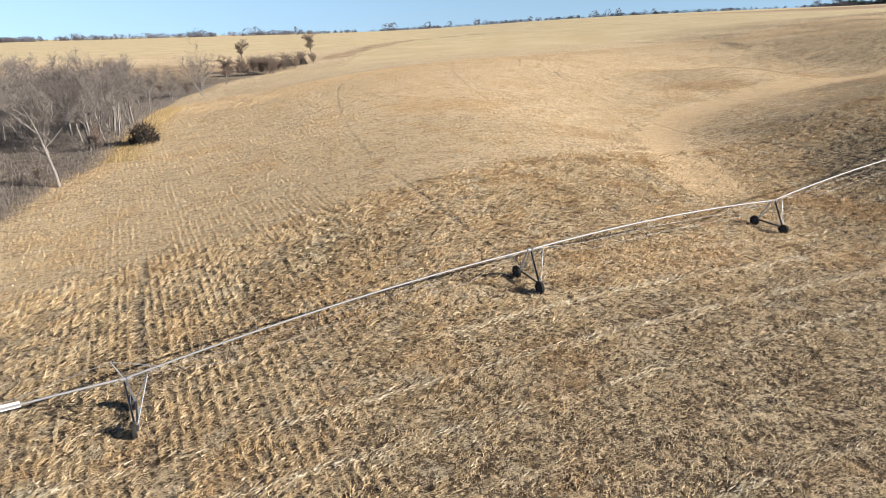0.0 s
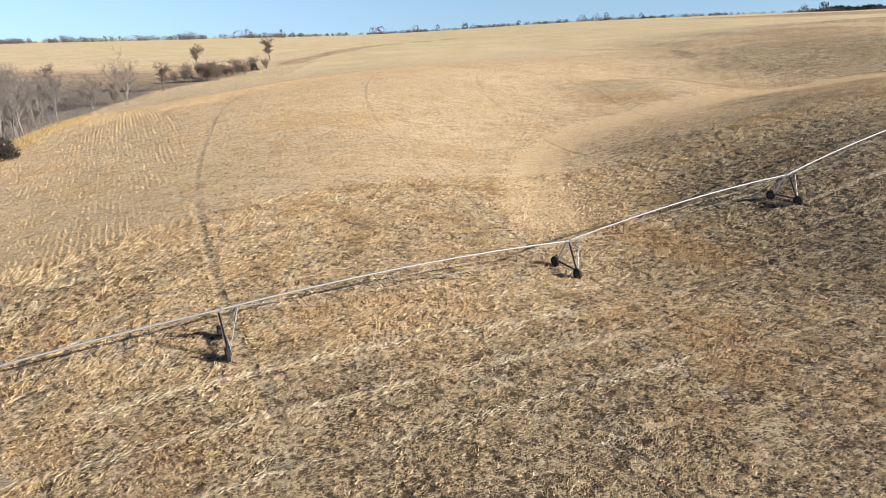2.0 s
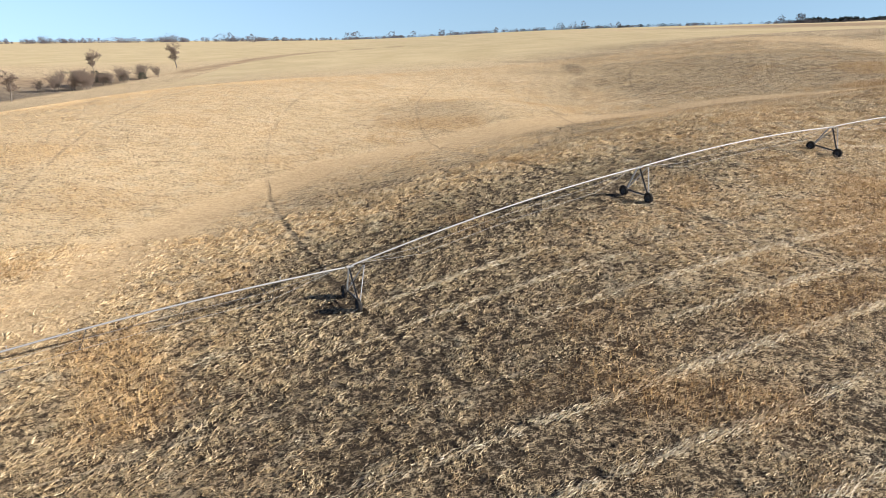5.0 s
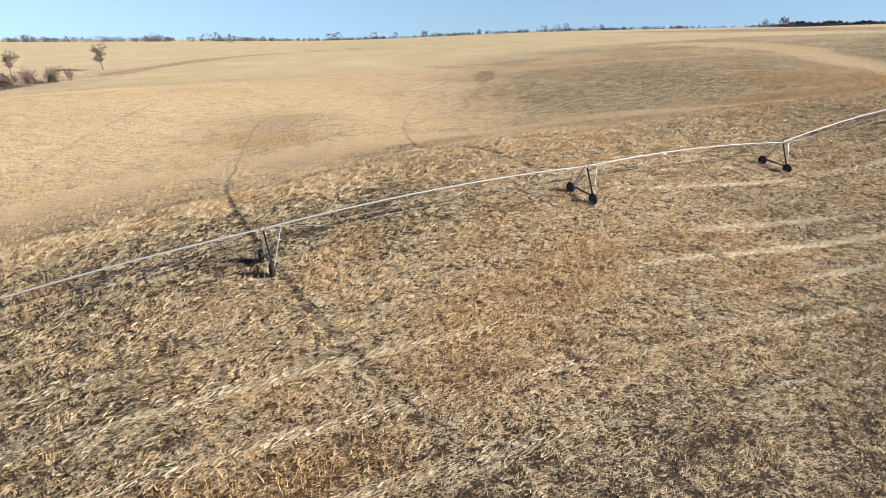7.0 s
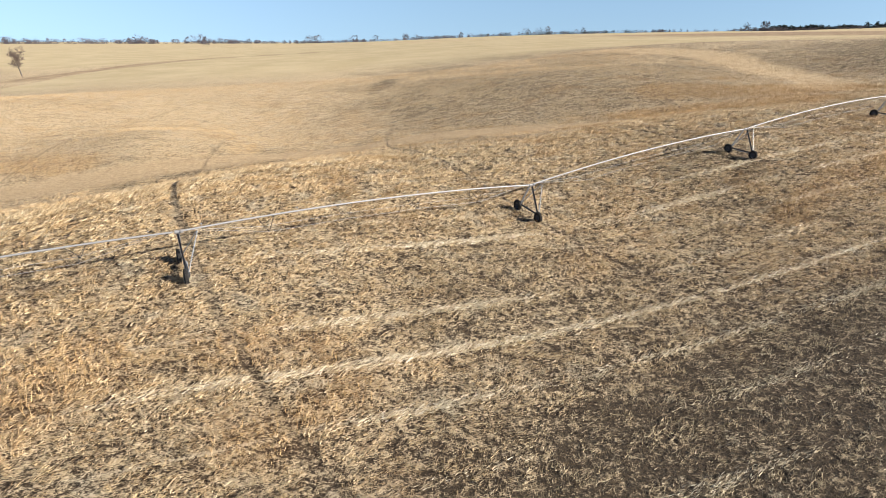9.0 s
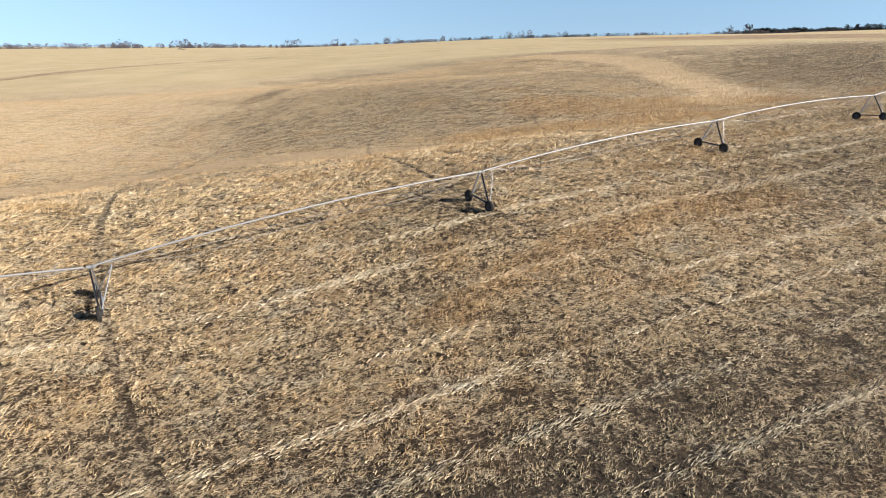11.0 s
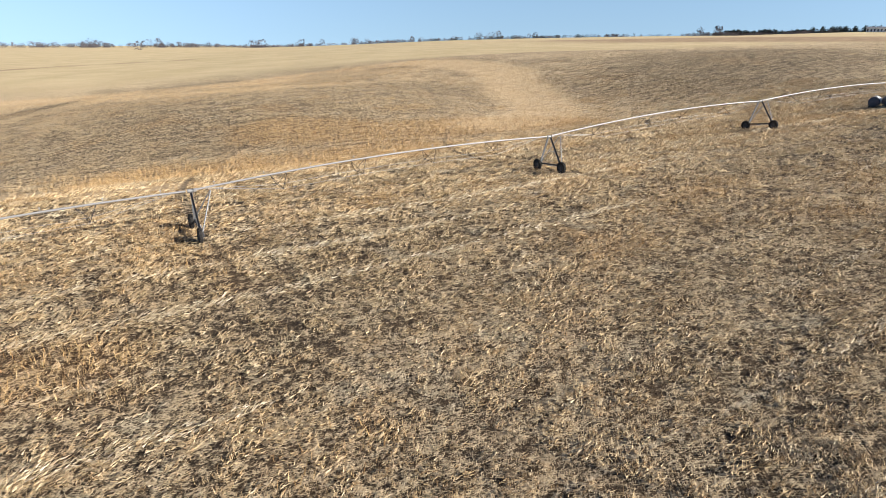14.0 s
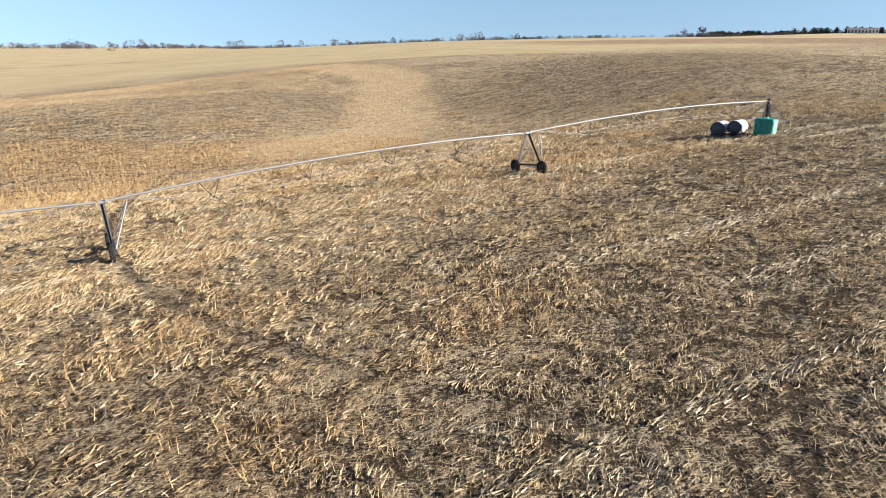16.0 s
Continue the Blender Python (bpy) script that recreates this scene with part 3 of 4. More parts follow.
def tower_pose(k):
    """The pose of tower k from the outer end: wheels on the ground, on its slope."""
    u, v = STATIONS[k]
    u, v = u + LINE0[0] * ALONG[0] + LINE0[1] * ALONG[1], v
    x, y = u * ALONG[0] + v * ACROSS[0], u * ALONG[1] + v * ACROSS[1]
    zn, zf = (height(x + ACROSS[0] * v, y + ACROSS[1] * v) for v in (-2.08, 2.08))
    lean = math.degrees(math.atan2(zf - zn, 4.16))
    return pose(x, y, (zn + zf) / 2 - 0.03, 0, 0, math.degrees(HEAD)) @ pose(0, 0, 0, lean, 0, 0)


def irrigation_span(a, b, stations=4, arch=0.62):
    """A pipe from joint a to joint b, bowed up, with its truss below."""
    a, b = Vector(a), Vector(b)
    run = b - a
    length = run.length
    m = Matrix.Translation(a) @ (Matrix.Rotation(math.atan2(run.y, run.x), 4, "Z") @ Matrix.Rotation(-math.asin(run.z / length), 4, "Y"))
    s = thing("irrigation_span", "long galvanised irrigation pipe bowed over a rod truss above stubble", "irrigation pipe", "spans of the irrigation machine", m)

    def bow(x):
        return arch * 4 * (x / length) * (1 - x / length)

    x0, x1 = 0.22, length - 0.22
    pts = [(x, 0, bow(x)) for x in np.linspace(x0, x1, 25)]
    v, f = tubes([(pts, [0.086] * len(pts))], 12)
    pipe = new("pipe", fast_mesh("pipe", v, f, M_PIPE))
    pipe.data.polygons.foreach_set("use_smooth", np.ones(len(pipe.data.polygons), bool))
    pipe.parent = s
    nodes = [(length * (k + 1) / (stations + 1)) for k in range(stations)]
    for side in (-1, 1):
        chain = [(x0 + 1.2, side * 0.06, bow(x0 + 1.2) - 0.08)] + [(x, side * 0.95, bow(x) - 1.25) for x in nodes] + [(x1 - 1.2, side * 0.06, bow(x1 - 1.2) - 0.08)]
        v, f = tubes([(chain, [0.014] * len(chain))], 6)
        truss = new("truss_rod", fast_mesh("truss_rod", v, f, M_ROD))
        truss.parent = s
    for x in nodes:
        for side in (-1, 1):
            part("strut", angle_bar(bmesh.new(), (x - 0.75, side * 0.05, bow(x - 0.75) - 0.08), (x, side * 0.95, bow(x) - 1.25), 0.038, 0.007), M_DARK_STEEL, s)
            part("strut", angle_bar(bmesh.new(), (x + 0.75, side * 0.05, bow(x + 0.75) - 0.08), (x, side * 0.95, bow(x) - 1.25), 0.038, 0.007), M_DARK_STEEL, s)
        part("cross_bar", angle_bar(bmesh.new(), (x, -0.95, bow(x) - 1.25), (x, 0.95, bow(x) - 1.25), 0.036, 0.007), M_DARK_STEEL, s)
    count = 9
    for k in range(count):
        x = length * (k + 0.5) / count
        bm = bmesh.new()
        rod(bm, (x, 0, bow(x) + 0.09), (x, 0, bow(x) + 0.30), 0.022, 6)
        box(bm, (x, 0, bow(x) + 0.34), (0.12, 0.06, 0.08), 0.01)
        part("sprinkler", bm, M_STEEL, s)
    return s


first_tower = drive_tower()
POSES = [tower_pose(k) for k in range(TOWERS)]
first_tower.matrix_basis = POSES[0]
for m in POSES[1:]:
    copy_thing(first_tower, m)
JOINTS = [m @ Vector((-0.2, 0, PIPE_Z)) for m in POSES]
HUB_Z = height(*HUB)
JOINTS.append(Vector((HUB[0], HUB[1], HUB_Z + 3.25)))
for a, b in zip(JOINTS, JOINTS[1:]):
    irrigation_span(a, b)


def overhang():
    """The free end beyond the outermost tower, hung on stay cables from a mast."""
    a = JOINTS[0]
    m = Matrix.Translation(a) @ Matrix.Rotation(HEAD + math.pi, 4, "Z")
    o = thing("pipe_overhang", "tapering irrigation pipe end hung on cables with a white end panel", "irrigation pipe", "spans of the irrigation machine", m)
    pts = [(x, 0, 0.05 - 0.0016 * x * x) for x in np.linspace(0.25, 15, 12)]
    v, f = tubes([(pts, list(np.linspace(0.10, 0.07, 12)))], 12)
    pipe = new("pipe", fast_mesh("pipe", v, f, M_PIPE))
    pipe.parent = o
    part("mast", angle_bar(bmesh.new(), (-0.1, 0, 0.12), (0.5, 0.0, 1.7), 0.06, 0.008), M_STEEL, o, "leaning cable mast")
    for side in (-1, 1):
        part("stay_cable", rod(bmesh.new(), (0.5, 0.02 * side, 1.68), (9.5, 0.06 * side, 0.0), 0.012, 6), M_STEEL, o)
        part("stay_cable", rod(bmesh.new(), (0.5, 0.02 * side, 1.68), (-3.2, 0.1 * side, 0.18), 0.012, 6), M_STEEL, o)
    bm = bmesh.new()
    box(bm, (7.9, -0.14, -0.06), (2.6, 0.03, 0.5), 0.008)
    part("end_panel", bm, M_WHITE, o, "white panel fixed along the pipe")
    bm = bmesh.new()
    rod(bm, (15, 0, -0.31), (15, 0, 0.35), 0.05)
    rod(bm, (15, 0, 0.35), (15.7, 0, 0.62), 0.045)
    part("end_nozzle", bm, M_STEEL, o)


overhang()


def pivot_stand():
    m = pose(HUB[0], HUB[1], HUB_Z, 0, 0, math.degrees(HEAD)) @ Matrix.Diagonal((1.3, 1.3, 0.823, 1))
    s = thing("pivot_stand", "four-legged steel pivot stand holding the pipe over bare soil", "irrigation pivot", "", m)
    for sx in (-1, 1):
        for sy in (-1, 1):
            part("leg", angle_bar(bmesh.new(), (sx * 1.75, sy * 1.75, -0.25), (sx * 0.22, sy * 0.22, 3.5), 0.11, 0.012), M_STEEL, s)
            part("foot", box(bmesh.new(), (sx * 1.76, sy * 1.76, -0.05), (0.4, 0.4, 0.3), 0.02), M_STEEL, s)
    for z, w in ((1.1, 1.29), (2.3, 0.77)):
        for k in range(4):
            p = [(-w, -w), (w, -w), (w, w), (-w, w)]
            part("girt", rod(bmesh.new(), (*p[k], z), (*p[(k + 1) % 4], z), 0.03), M_STEEL, s)
    bm = bmesh.new()
    lathe(bm, [(0.13, 0.1), (0.13, 3.3), (0.2, 3.32), (0.2, 3.55), (0.13, 3.57), (0.13, 4.0)], 16, lambda h, c, q: (c, q, h))
    part("riser", bm, M_DARK_STEEL, s, "dark riser pipe in the middle")
    bm = bmesh.new()
    rod(bm, (0, 0, 3.95), (-0.45, 0, 3.95), 0.12, 14)
    rod(bm, (0, 0, 3.95), (0, 0, 4.2), 0.1, 12)
    box(bm, (0, 0, 4.26), (0.32, 0.32, 0.24), 0.05)
    part("swivel_head", bm, M_DARK_STEEL, s, "dark swivel head and slip ring")


pivot_stand()


def chemical_tank(x, y):
    z = height(x, y)
    t = thing("chemical_tank", "boxy teal plastic tank with rounded edges beside the pivot stand", "tank", "", pose(x, y, z, 0, 0, -50) @ Matrix.Diagonal((0.9, 0.8, 0.98, 1)))
    part("body", box(bmesh.new(), (0, 0, 1.0), (2.3, 1.9, 1.9), 0.22), M_TEAL, t)
    # thin panel in paler teal paints the sunlight on this side
    part("side_rib", box(bmesh.new(), (1.17, 0, 1.0), (0.06, 1.5, 1.5), 0.02), M_TEAL_PALE, t, "side face in paler teal for the sunlight on it")
    for k in (-1, 0, 1):
        part("rib", box(bmesh.new(), (0.7 * k, -0.97, 1.0), (0.10, 0.06, 1.6), 0.02), M_TEAL, t)
    bm = bmesh.new()
    lathe(bm, [(0.001, 2.10), (0.24, 2.10), (0.28, 2.06), (0.28, 1.9)], 20, lambda h, c, s: (c, s, h))
    part("lid", bm, M_TEAL_PALE, t, "round pale lid")
    part("skid", box(bmesh.new(), (0, 0, 0.0), (2.4, 2.0, 0.14), 0.02), M_DARK_STEEL, t)


def fuel_tank(x, y, turn, group):
    """A horizontal drum on a cradle."""
    z = height(x, y)
    t = thing("fuel_tank", "horizontal white tank with dark grey dished ends on a steel cradle", "tank", group, pose(x, y, z, 0, 0, turn) @ Matrix.Diagonal((0.88, 0.9, 0.84, 1)))
    bm = bmesh.new()
    lathe(bm, [(0.94, -1.15), (0.95, -1.12), (0.95, 1.12), (0.94, 1.15)], 32, lambda h, c, s: (c, h, s + 1.2))
    part("shell", bm, M_WHITE, t, "white cylindrical shell")
    for e in (-1, 1):
        bm = bmesh.new()
        lathe(bm, [(0.95, e * 1.13), (0.93, e * 1.22), (0.80, e * 1.33), (0.5, e * 1.41), (0.02, e * 1.44)], 32, lambda h, c, s: (c, h, s + 1.2))
        part("end_dome", bm, M_SLATE, t, "dark slate dished end")
        part("cradle", box(bmesh.new(), (0, e * 0.8, 0.16), (1.7, 0.14, 0.42), 0.02), M_DARK_STEEL, t)
        for sx in (-1, 1):
            part("cradle_arm", angle_bar(bmesh.new(), (sx * 0.85, e * 0.8, 0.3), (sx * 0.93, e * 0.8, 0.95), 0.08, 0.01), M_DARK_STEEL, t)
        bm = bmesh.new()
        lathe(bm, [(0.955, e * 0.55 - 0.04), (0.965, e * 0.55), (0.955, e * 0.55 + 0.04)], 32, lambda h, c, s: (c, h, s + 1.2))
        part("band", bm, M_STEEL, t)
    bm = bmesh.new()
    lathe(bm, [(0.001, 2.32), (0.2, 2.32), (0.22, 2.28), (0.22, 2.1)], 18, lambda h, c, s: (c, s, h))
    part("hatch", bm, M_STEEL, t)


chemical_tank(HUB[0] - 4.5, HUB[1] - 7.3)
fuel_tank(HUB[0] - 7.8, HUB[1] - 3.5, -46, "tanks beside the pivot")
fuel_tank(HUB[0] - 6.2, HUB[1] - 4.5, -50, "tanks beside the pivot")


# ---------------------------------------------------------------- trees
def bare_tree(seed, tall, spread, stems, twigs):
    """Chains for the trunk with its limbs, and for the fine twigs."""
    r = random.Random(seed)
    wood, fine, tips = [], [], []

    def grow(p, d, length, radius, depth):
        pts, radii, n = [p.copy()], [radius], 5
        for k in range(n):
            d = (d + Vector((r.uniform(-1, 1), r.uniform(-1, 1), r.uniform(-0.5, 0.9))) * (0.16 + 0.05 * depth)).normalized()
            p = p + d * (length / n)
            pts.append(p.copy())
            radii.append(radius * (1 - 0.72 * (k + 1) / n))
            if depth < (3 if stems < 3 or tall > 6 else 2) and k >= (0 if depth else 1):
                for _ in range(r.choice((0, 1, 1)) if depth else 2):
                    out = Vector((r.uniform(-1, 1), r.uniform(-1, 1), r.uniform(-0.1, 0.7))).normalized()
                    grow(p, (d * 0.55 + out * spread).normalized(), length * r.uniform(0.42, 0.68), radii[-1] * 0.72, depth + 1)
            if depth >= (2 if stems < 3 or tall > 6 else 1):
                tips.append((p.copy(), d.copy()))
        wood.append((pts, radii)) if depth < 3 else fine.append((pts[0], pts[-1], max(radii[0], 0.02)))

    for s in range(stems):
        lean = Vector((r.uniform(-1, 1), r.uniform(-1, 1), 0)) * (0.04 if stems == 1 else 0.42)
        grow(Vector((r.uniform(-0.2, 0.2) * (stems - 1), r.uniform(-0.2, 0.2) * (stems - 1), -0.3)), (Vector((0, 0, 1)) + lean).normalized(), tall * r.uniform(0.85, 1.0), tall * (0.031 if stems == 1 else 0.022), 0)
    for _ in range(twigs):
        p, d = r.choice(tips)
        out = (d * 0.6 + Vector((r.uniform(-1, 1), r.uniform(-1, 1), r.uniform(-0.5, 0.8)))).normalized()
        q = p + out * r.uniform(0.6, 1.7) * tall / 10
        fine.append((p, q, 0.03))
    return wood, fine


def tree_kind(name, label, seed, tall, spread, stems, twigs, bark, twig, category="tree", group="trees along the creek"):
    wood, fine = bare_tree(seed, tall, spread, stems, twigs)
    t = thing(name, label, category, group)
    v, f = tubes(wood, 4 if category == "tree" else 3)
    trunk = new("trunk" if category == "tree" else "stem", fast_mesh("trunk", v, f, bark))
    trunk.parent = t
    v, f = spikes(fine)
    crown = new("crown", fast_mesh("crown", v, f, twig))
    crown.parent = t
    return t


def plant(kinds, places, group_random, low=0.8, high=1.15):
    """Sets copies of the kinds at places; the first uses are the originals themselves."""
    used = set()
    for k, (x, y, *more) in enumerate(places):
        which = more[0] if more else group_random.randrange(len(kinds))
        size = more[1] if len(more) > 1 else group_random.uniform(low, high)
        m = pose(x, y, height(x, y), 0, 0, group_random.uniform(0, 360)) @ Matrix.Scale(size, 4)
        if which in used:
            c = copy_thing(kinds[which], m)
            c.scale = (size, size, size)
        else:
            kinds[which].matrix_basis = m
            used.add(which)
    for k, ob in enumerate(kinds):
        if k not in used:
            for o in (*ob.children, ob):
                bpy.data.objects.remove(o)


rnd = random.Random(5)
TREES = [
    tree_kind("bare_tree", "tall leafless pale-barked cottonwood on the creek bank", 1, 15.0, 0.7, 1, 3200, M_BARK, M_TWIG),
    tree_kind("bare_tree", "leafless grey tree with a spreading twiggy crown", 2, 13.5, 0.75, 1, 3200, M_BARK, M_TWIG),
    tree_kind("bare_tree", "leafless many-stemmed grey tree in the creek wood", 3, 11.5, 0.6, 3, 3200, M_BARK, M_TWIG),
    tree_kind("bare_tree", "slender leafless grey tree in the creek wood", 4, 12.0, 0.5, 2, 3200, M_BARK, M_TWIG),
    tree_kind("bare_tree", "lone leafless brown tree with a rounded crown", 9, 10.5, 1.6, 1, 6000, M_BARK_DARK, M_TWIG_BROWN),
]
spots = [(-76.8, 120.3, 0, 1.0), (-107.5, 285, 2, 1.1), (-114.6, 341, 4, 1.0), (-199, 385, 4, 0.8), (-101, 512, 4, 1.25), (-149, 486, 4, 1.1), (-101, 380, 4, 0.75), (-118, 276, 3, 0.8), (-86, 150, 1, 1.0), (-92, 166, 2, 1.0)]
while len(spots) < 76:
    y = rnd.uniform(92, 275)
    x = float(creek_x(y)) - rnd.uniform(2, 1) - rnd.uniform(0, 1) ** 1.3 * (80 if y < 300 else 40)
    if min(math.hypot(x - s[0], y - s[1]) for s in spots) > 3.9:
        spots.append((x, y, rnd.randrange(4), rnd.uniform(0.68, 1.0)))
plant(TREES, spots, rnd)

SHRUBS = [
    tree_kind("bare_shrub", "low leafless grey-brown shrub at the creek edge", 11, 3.6, 0.9, 3, 1100, M_BARK_DARK, M_TWIG_BROWN, "shrub", "shrubs along the creek"),
    tree_kind("bare_shrub", "dense leafless dark shrub thicket by the draw", 12, 3.9, 1.3, 5, 2600, M_BARK_DARK, M_TWIG_BROWN, "shrub", "shrubs along the creek"),
    tree_kind("bare_shrub", "pale bent brush with silvery twigs beside the trees", 13, 3.0, 1.2, 3, 1100, M_BARK, M_TWIG, "shrub", "shrubs along the creek"),
]
shrub_spots = [(-118, 296, 1, 1.1), (-80, 108, 2, 1.2), (-84, 104, 2, 1.3), (-79, 99, 2, 1.1), (-86, 112, 2, 1.2)]
# the thicket in the draw
for _ in range(22):
    y = rnd.uniform(378, 446)
    shrub_spots.append((rnd.uniform(-128, -92) + 0.2 * (y - 400), y, 1, rnd.uniform(1.1, 1.8)))
for _ in range(7):
    shrub_spots.append((rnd.uniform(-190, -130), rnd.uniform(300, 380), 1, rnd.uniform(0.7, 1.2)))
for _ in range(44):
    y = rnd.uniform(92, 330)
    shrub_spots.append((float(creek_x(y)) - rnd.uniform(1, 55), y, rnd.randrange(3), rnd.uniform(0.6, 1.1)))
plant(SHRUBS, shrub_spots, rnd)


def evergreen_bush(x, y, size, seed):
    """A ragged low evergreen of many small clumps."""
    r = random.Random(seed)
    t = thing("evergreen_bush", "low ragged grey-green evergreen bush in the draw", "shrub", "bushes in the draw", pose(x, y, height(x, y)))
    v, f = tubes([([(0, 0, -0.2), (0.1, 0, size * 0.5), (0.2, 0.1, size * 0.85)], [0.16, 0.1, 0.03])], 6)
    stem = new("trunk", fast_mesh("trunk", v, f, M_BARK_DARK))
    stem.parent = t
    chains = []
    for _ in range(650):
        a, h = r.uniform(0, 6.283), r.uniform(0.05, 1) ** 0.8
        w = size * 0.75 * (1 - 0.7 * h) * r.uniform(0.35, 1)
        p = Vector((math.cos(a) * w, math.sin(a) * w, h * size))
        d = Vector((math.cos(a), math.sin(a), r.uniform(0, 1))) * r.uniform(0.25, 0.6)
        chains.append(([p, p + d * 0.5, p + d], [0.10, 0.14, 0.01]))
    v, f = tubes(chains, 3)
    crown = new("crown", fast_mesh("crown", v, f, M_CEDAR))
    crown.parent = t


for x, y, s in ((-108, 415, 6.2), (-99, 424, 5.0), (-118, 428, 6.6), (-112, 421, 5.6), (-91, 431, 4.2)):
    evergreen_bush(x, y, s, int(x * 7 + y))


# the thicket's hollow shade is put into its near-black wood
def burnt_shrub(x, y):
    r = random.Random(31)
    t = thing("burnt_shrub", "near-black shrub thicket at the wood's edge, coloured for its hollow shade", "shrub", "", pose(x, y, height(x, y)))
    chains = []
    for _ in range(560):
        a, d = r.uniform(0, 6.283), r.uniform(0, 1) ** 0.6
        p = Vector((math.cos(a) * d * 3.4, math.sin(a) * d * 3.4, math.sqrt(1 - d * d) * 5.0 * r.uniform(0.0, 1)))
        q = p + Vector((r.uniform(-1, 1), r.uniform(-1, 1), r.uniform(-0.1, 1.0))).normalized() * r.uniform(0.7, 1.9)
        chains.append(([p, (p + q) / 2 + Vector((0, 0, 0.1)), q], [r.uniform(0.06, 0.16), 0.07, 0.02]))
    v, f = tubes(chains, 4)
    crown = new("crown", fast_mesh("crown", v, f, M_SHADE_WOOD))
    crown.parent = t
    stems = []
    for k in range(7):
        a = k * 0.9
        stems.append(([Vector((0.5 * math.cos(a), 0.5 * math.sin(a), -0.3)), Vector((1.1 * math.cos(a), 1.1 * math.sin(a), 2.0)), Vector((1.9 * math.cos(a), 1.9 * math.sin(a), 4.6))], [0.16, 0.11, 0.04]))
    v, f = tubes(stems, 6)
    stem = new("stem", fast_mesh("stem", v, f, M_SHADE_WOOD))
    stem.parent = t


burnt_shrub(-73.2, 152.0)


# ---------------------------------------------------------------- the skyline
def far_trees(name, label, places, material, rag):
    """Woods far off: each tree a ragged cluster of small shards."""
    r = np.random.RandomState(len(places))
    verts = []
    for x, y, w, h in places:
        z = height(x, y)
        n = rag
        a, d = r.uniform(0, 6.283, n), np.sqrt(r.uniform(0, 1, n))
        up = r.uniform(0.0, 1, n)
        wide = np.sqrt(np.clip(1 - (2 * up - 0.9) ** 2 * 0.75, 0.05, 1))
        c = np.stack([x + np.cos(a) * d * w * wide, y + np.sin(a) * d * w * wide, z - 0.5 + up * h], 1)
        s = r.uniform(0.35, 1.0, (n, 1)) * h * 0.11
        tri3 = c[:, None] + r.normal(0, 1, (n, 3, 3)) * s[:, None]
        verts.append(tri3.reshape(-1, 3))
    v = np.concatenate(verts)
    ob = new(name, fast_mesh(name, v, np.arange(len(v)).reshape(-1, 3), material))
    return tagged(ob, label, "trees", kind="stuff")


def skyline(seed, count, az0, az1, low, high, clump):
    """Places along the crest of the land, seen from the middle of the field: clumps of trees of uneven height."""
    r = random.Random(seed)
    reach = np.arange(900.0, 3900.0, 20.0)
    out = []
    while len(out) < count:
        az, tall = radians(r.uniform(az0, az1)), r.uniform(0.6, 1.0)
        x, y = 150 + math.sin(az) * reach, 80 + math.cos(az) * reach
        crest = reach[int(np.argmax((land(x, y) - 24.0) / reach))]
        for _ in range(r.randint(2, clump)):
            b, d = az + r.gauss(0, 0.014), crest * r.uniform(0.93, 1.0)
            h = tall * r.uniform(low, high) * d / 1080
            out.append((150 + math.sin(b) * d, 80 + math.cos(b) * d, h * r.uniform(0.4, 0.9), h))
    return out


far_trees("far_woods", "distant bare grey-brown shelterbelts along the skyline",
          skyline(3, 900, -60, -12, 4, 9, 16) + skyline(4, 800, -14, 36, 2.5, 6, 22) + skyline(7, 40, -58, 30, 9, 15, 3)
          + [(-389, 1784, 12, 20), (300, 2100, 10, 16), (330, 2110, 14, 12), (160, 2165, 9, 16)], M_FAR_BARE, 90)
belt = []
for k in range(330):
    s = k / 330
    belt.append((1235 + 480 * s + 6 * math.sin(k * 1.7), 1990 - 330 * s + 5 * math.cos(k * 2.3), 7.5, 12 + 2.5 * math.sin(k * 0.9) + 2.5 * math.sin(k * 0.13)))
for k in range(60):
    s = k / 60
    belt.append((1128 + 150 * s, 1432 - 100 * s + 6 * math.sin(k), 5, 9 + 3 * math.sin(k * 1.3)))
for k in range(40):
    az = radians(6 + 14 * ((k * 0.377) % 1))
    belt.append((150 + math.sin(az) * 1900, 80 + math.cos(az) * 1900, 7, 6 + 3 * math.sin(k * 2.1)))
far_trees("windbreak", "distant dark evergreen windbreak rows on the horizon", belt, M_FAR_GREEN, 150)


def far_barn():
    x, y = 1206, 1336
    z = height(x, y)
    b = thing("barn", "long white farm building with dark openings on the skyline", "building", "", pose(x, y, z - 0.4, 0, 0, -38) @ Matrix.Diagonal((0.95, 1, 1.4, 1)))
    part("wall", box(bmesh.new(), (0, 0, 2.6), (54, 12, 5.2)), M_WHITE, b)
    bm = bmesh.new()
    pts = [(-28, -7, 5.2), (28, -7, 5.2), (28, 0, 7.0), (-28, 0, 7.0), (-28, 7, 5.2), (28, 7, 5.2)]
    vs = [bm.verts.new(p) for p in pts] + [bm.verts.new((p[0], p[1], p[2] + 0.25)) for p in pts]
    for f in ((0, 1, 2, 3), (3, 2, 5, 4), (6, 9, 8, 7), (9, 10, 11, 8), (0, 6, 7, 1), (4, 5, 11, 10), (0, 3, 9, 6), (3, 4, 10, 9), (1, 7, 8, 2), (2, 8, 11, 5)):
        bm.faces.new([vs[k] for k in f])
    part("roof", bm, M_ROOF, b, "grey metal roof")
    for k in range(9):
        # solid dark slabs on the wall paint the shade inside the doorways
        w = part("opening", box(bmesh.new(), (-24 + 6 * k, -6.0, 2.4), (2.6, 0.3, 3.4)), M_SLATE, b, "dark slab for the shade inside a doorway")


far_barn()

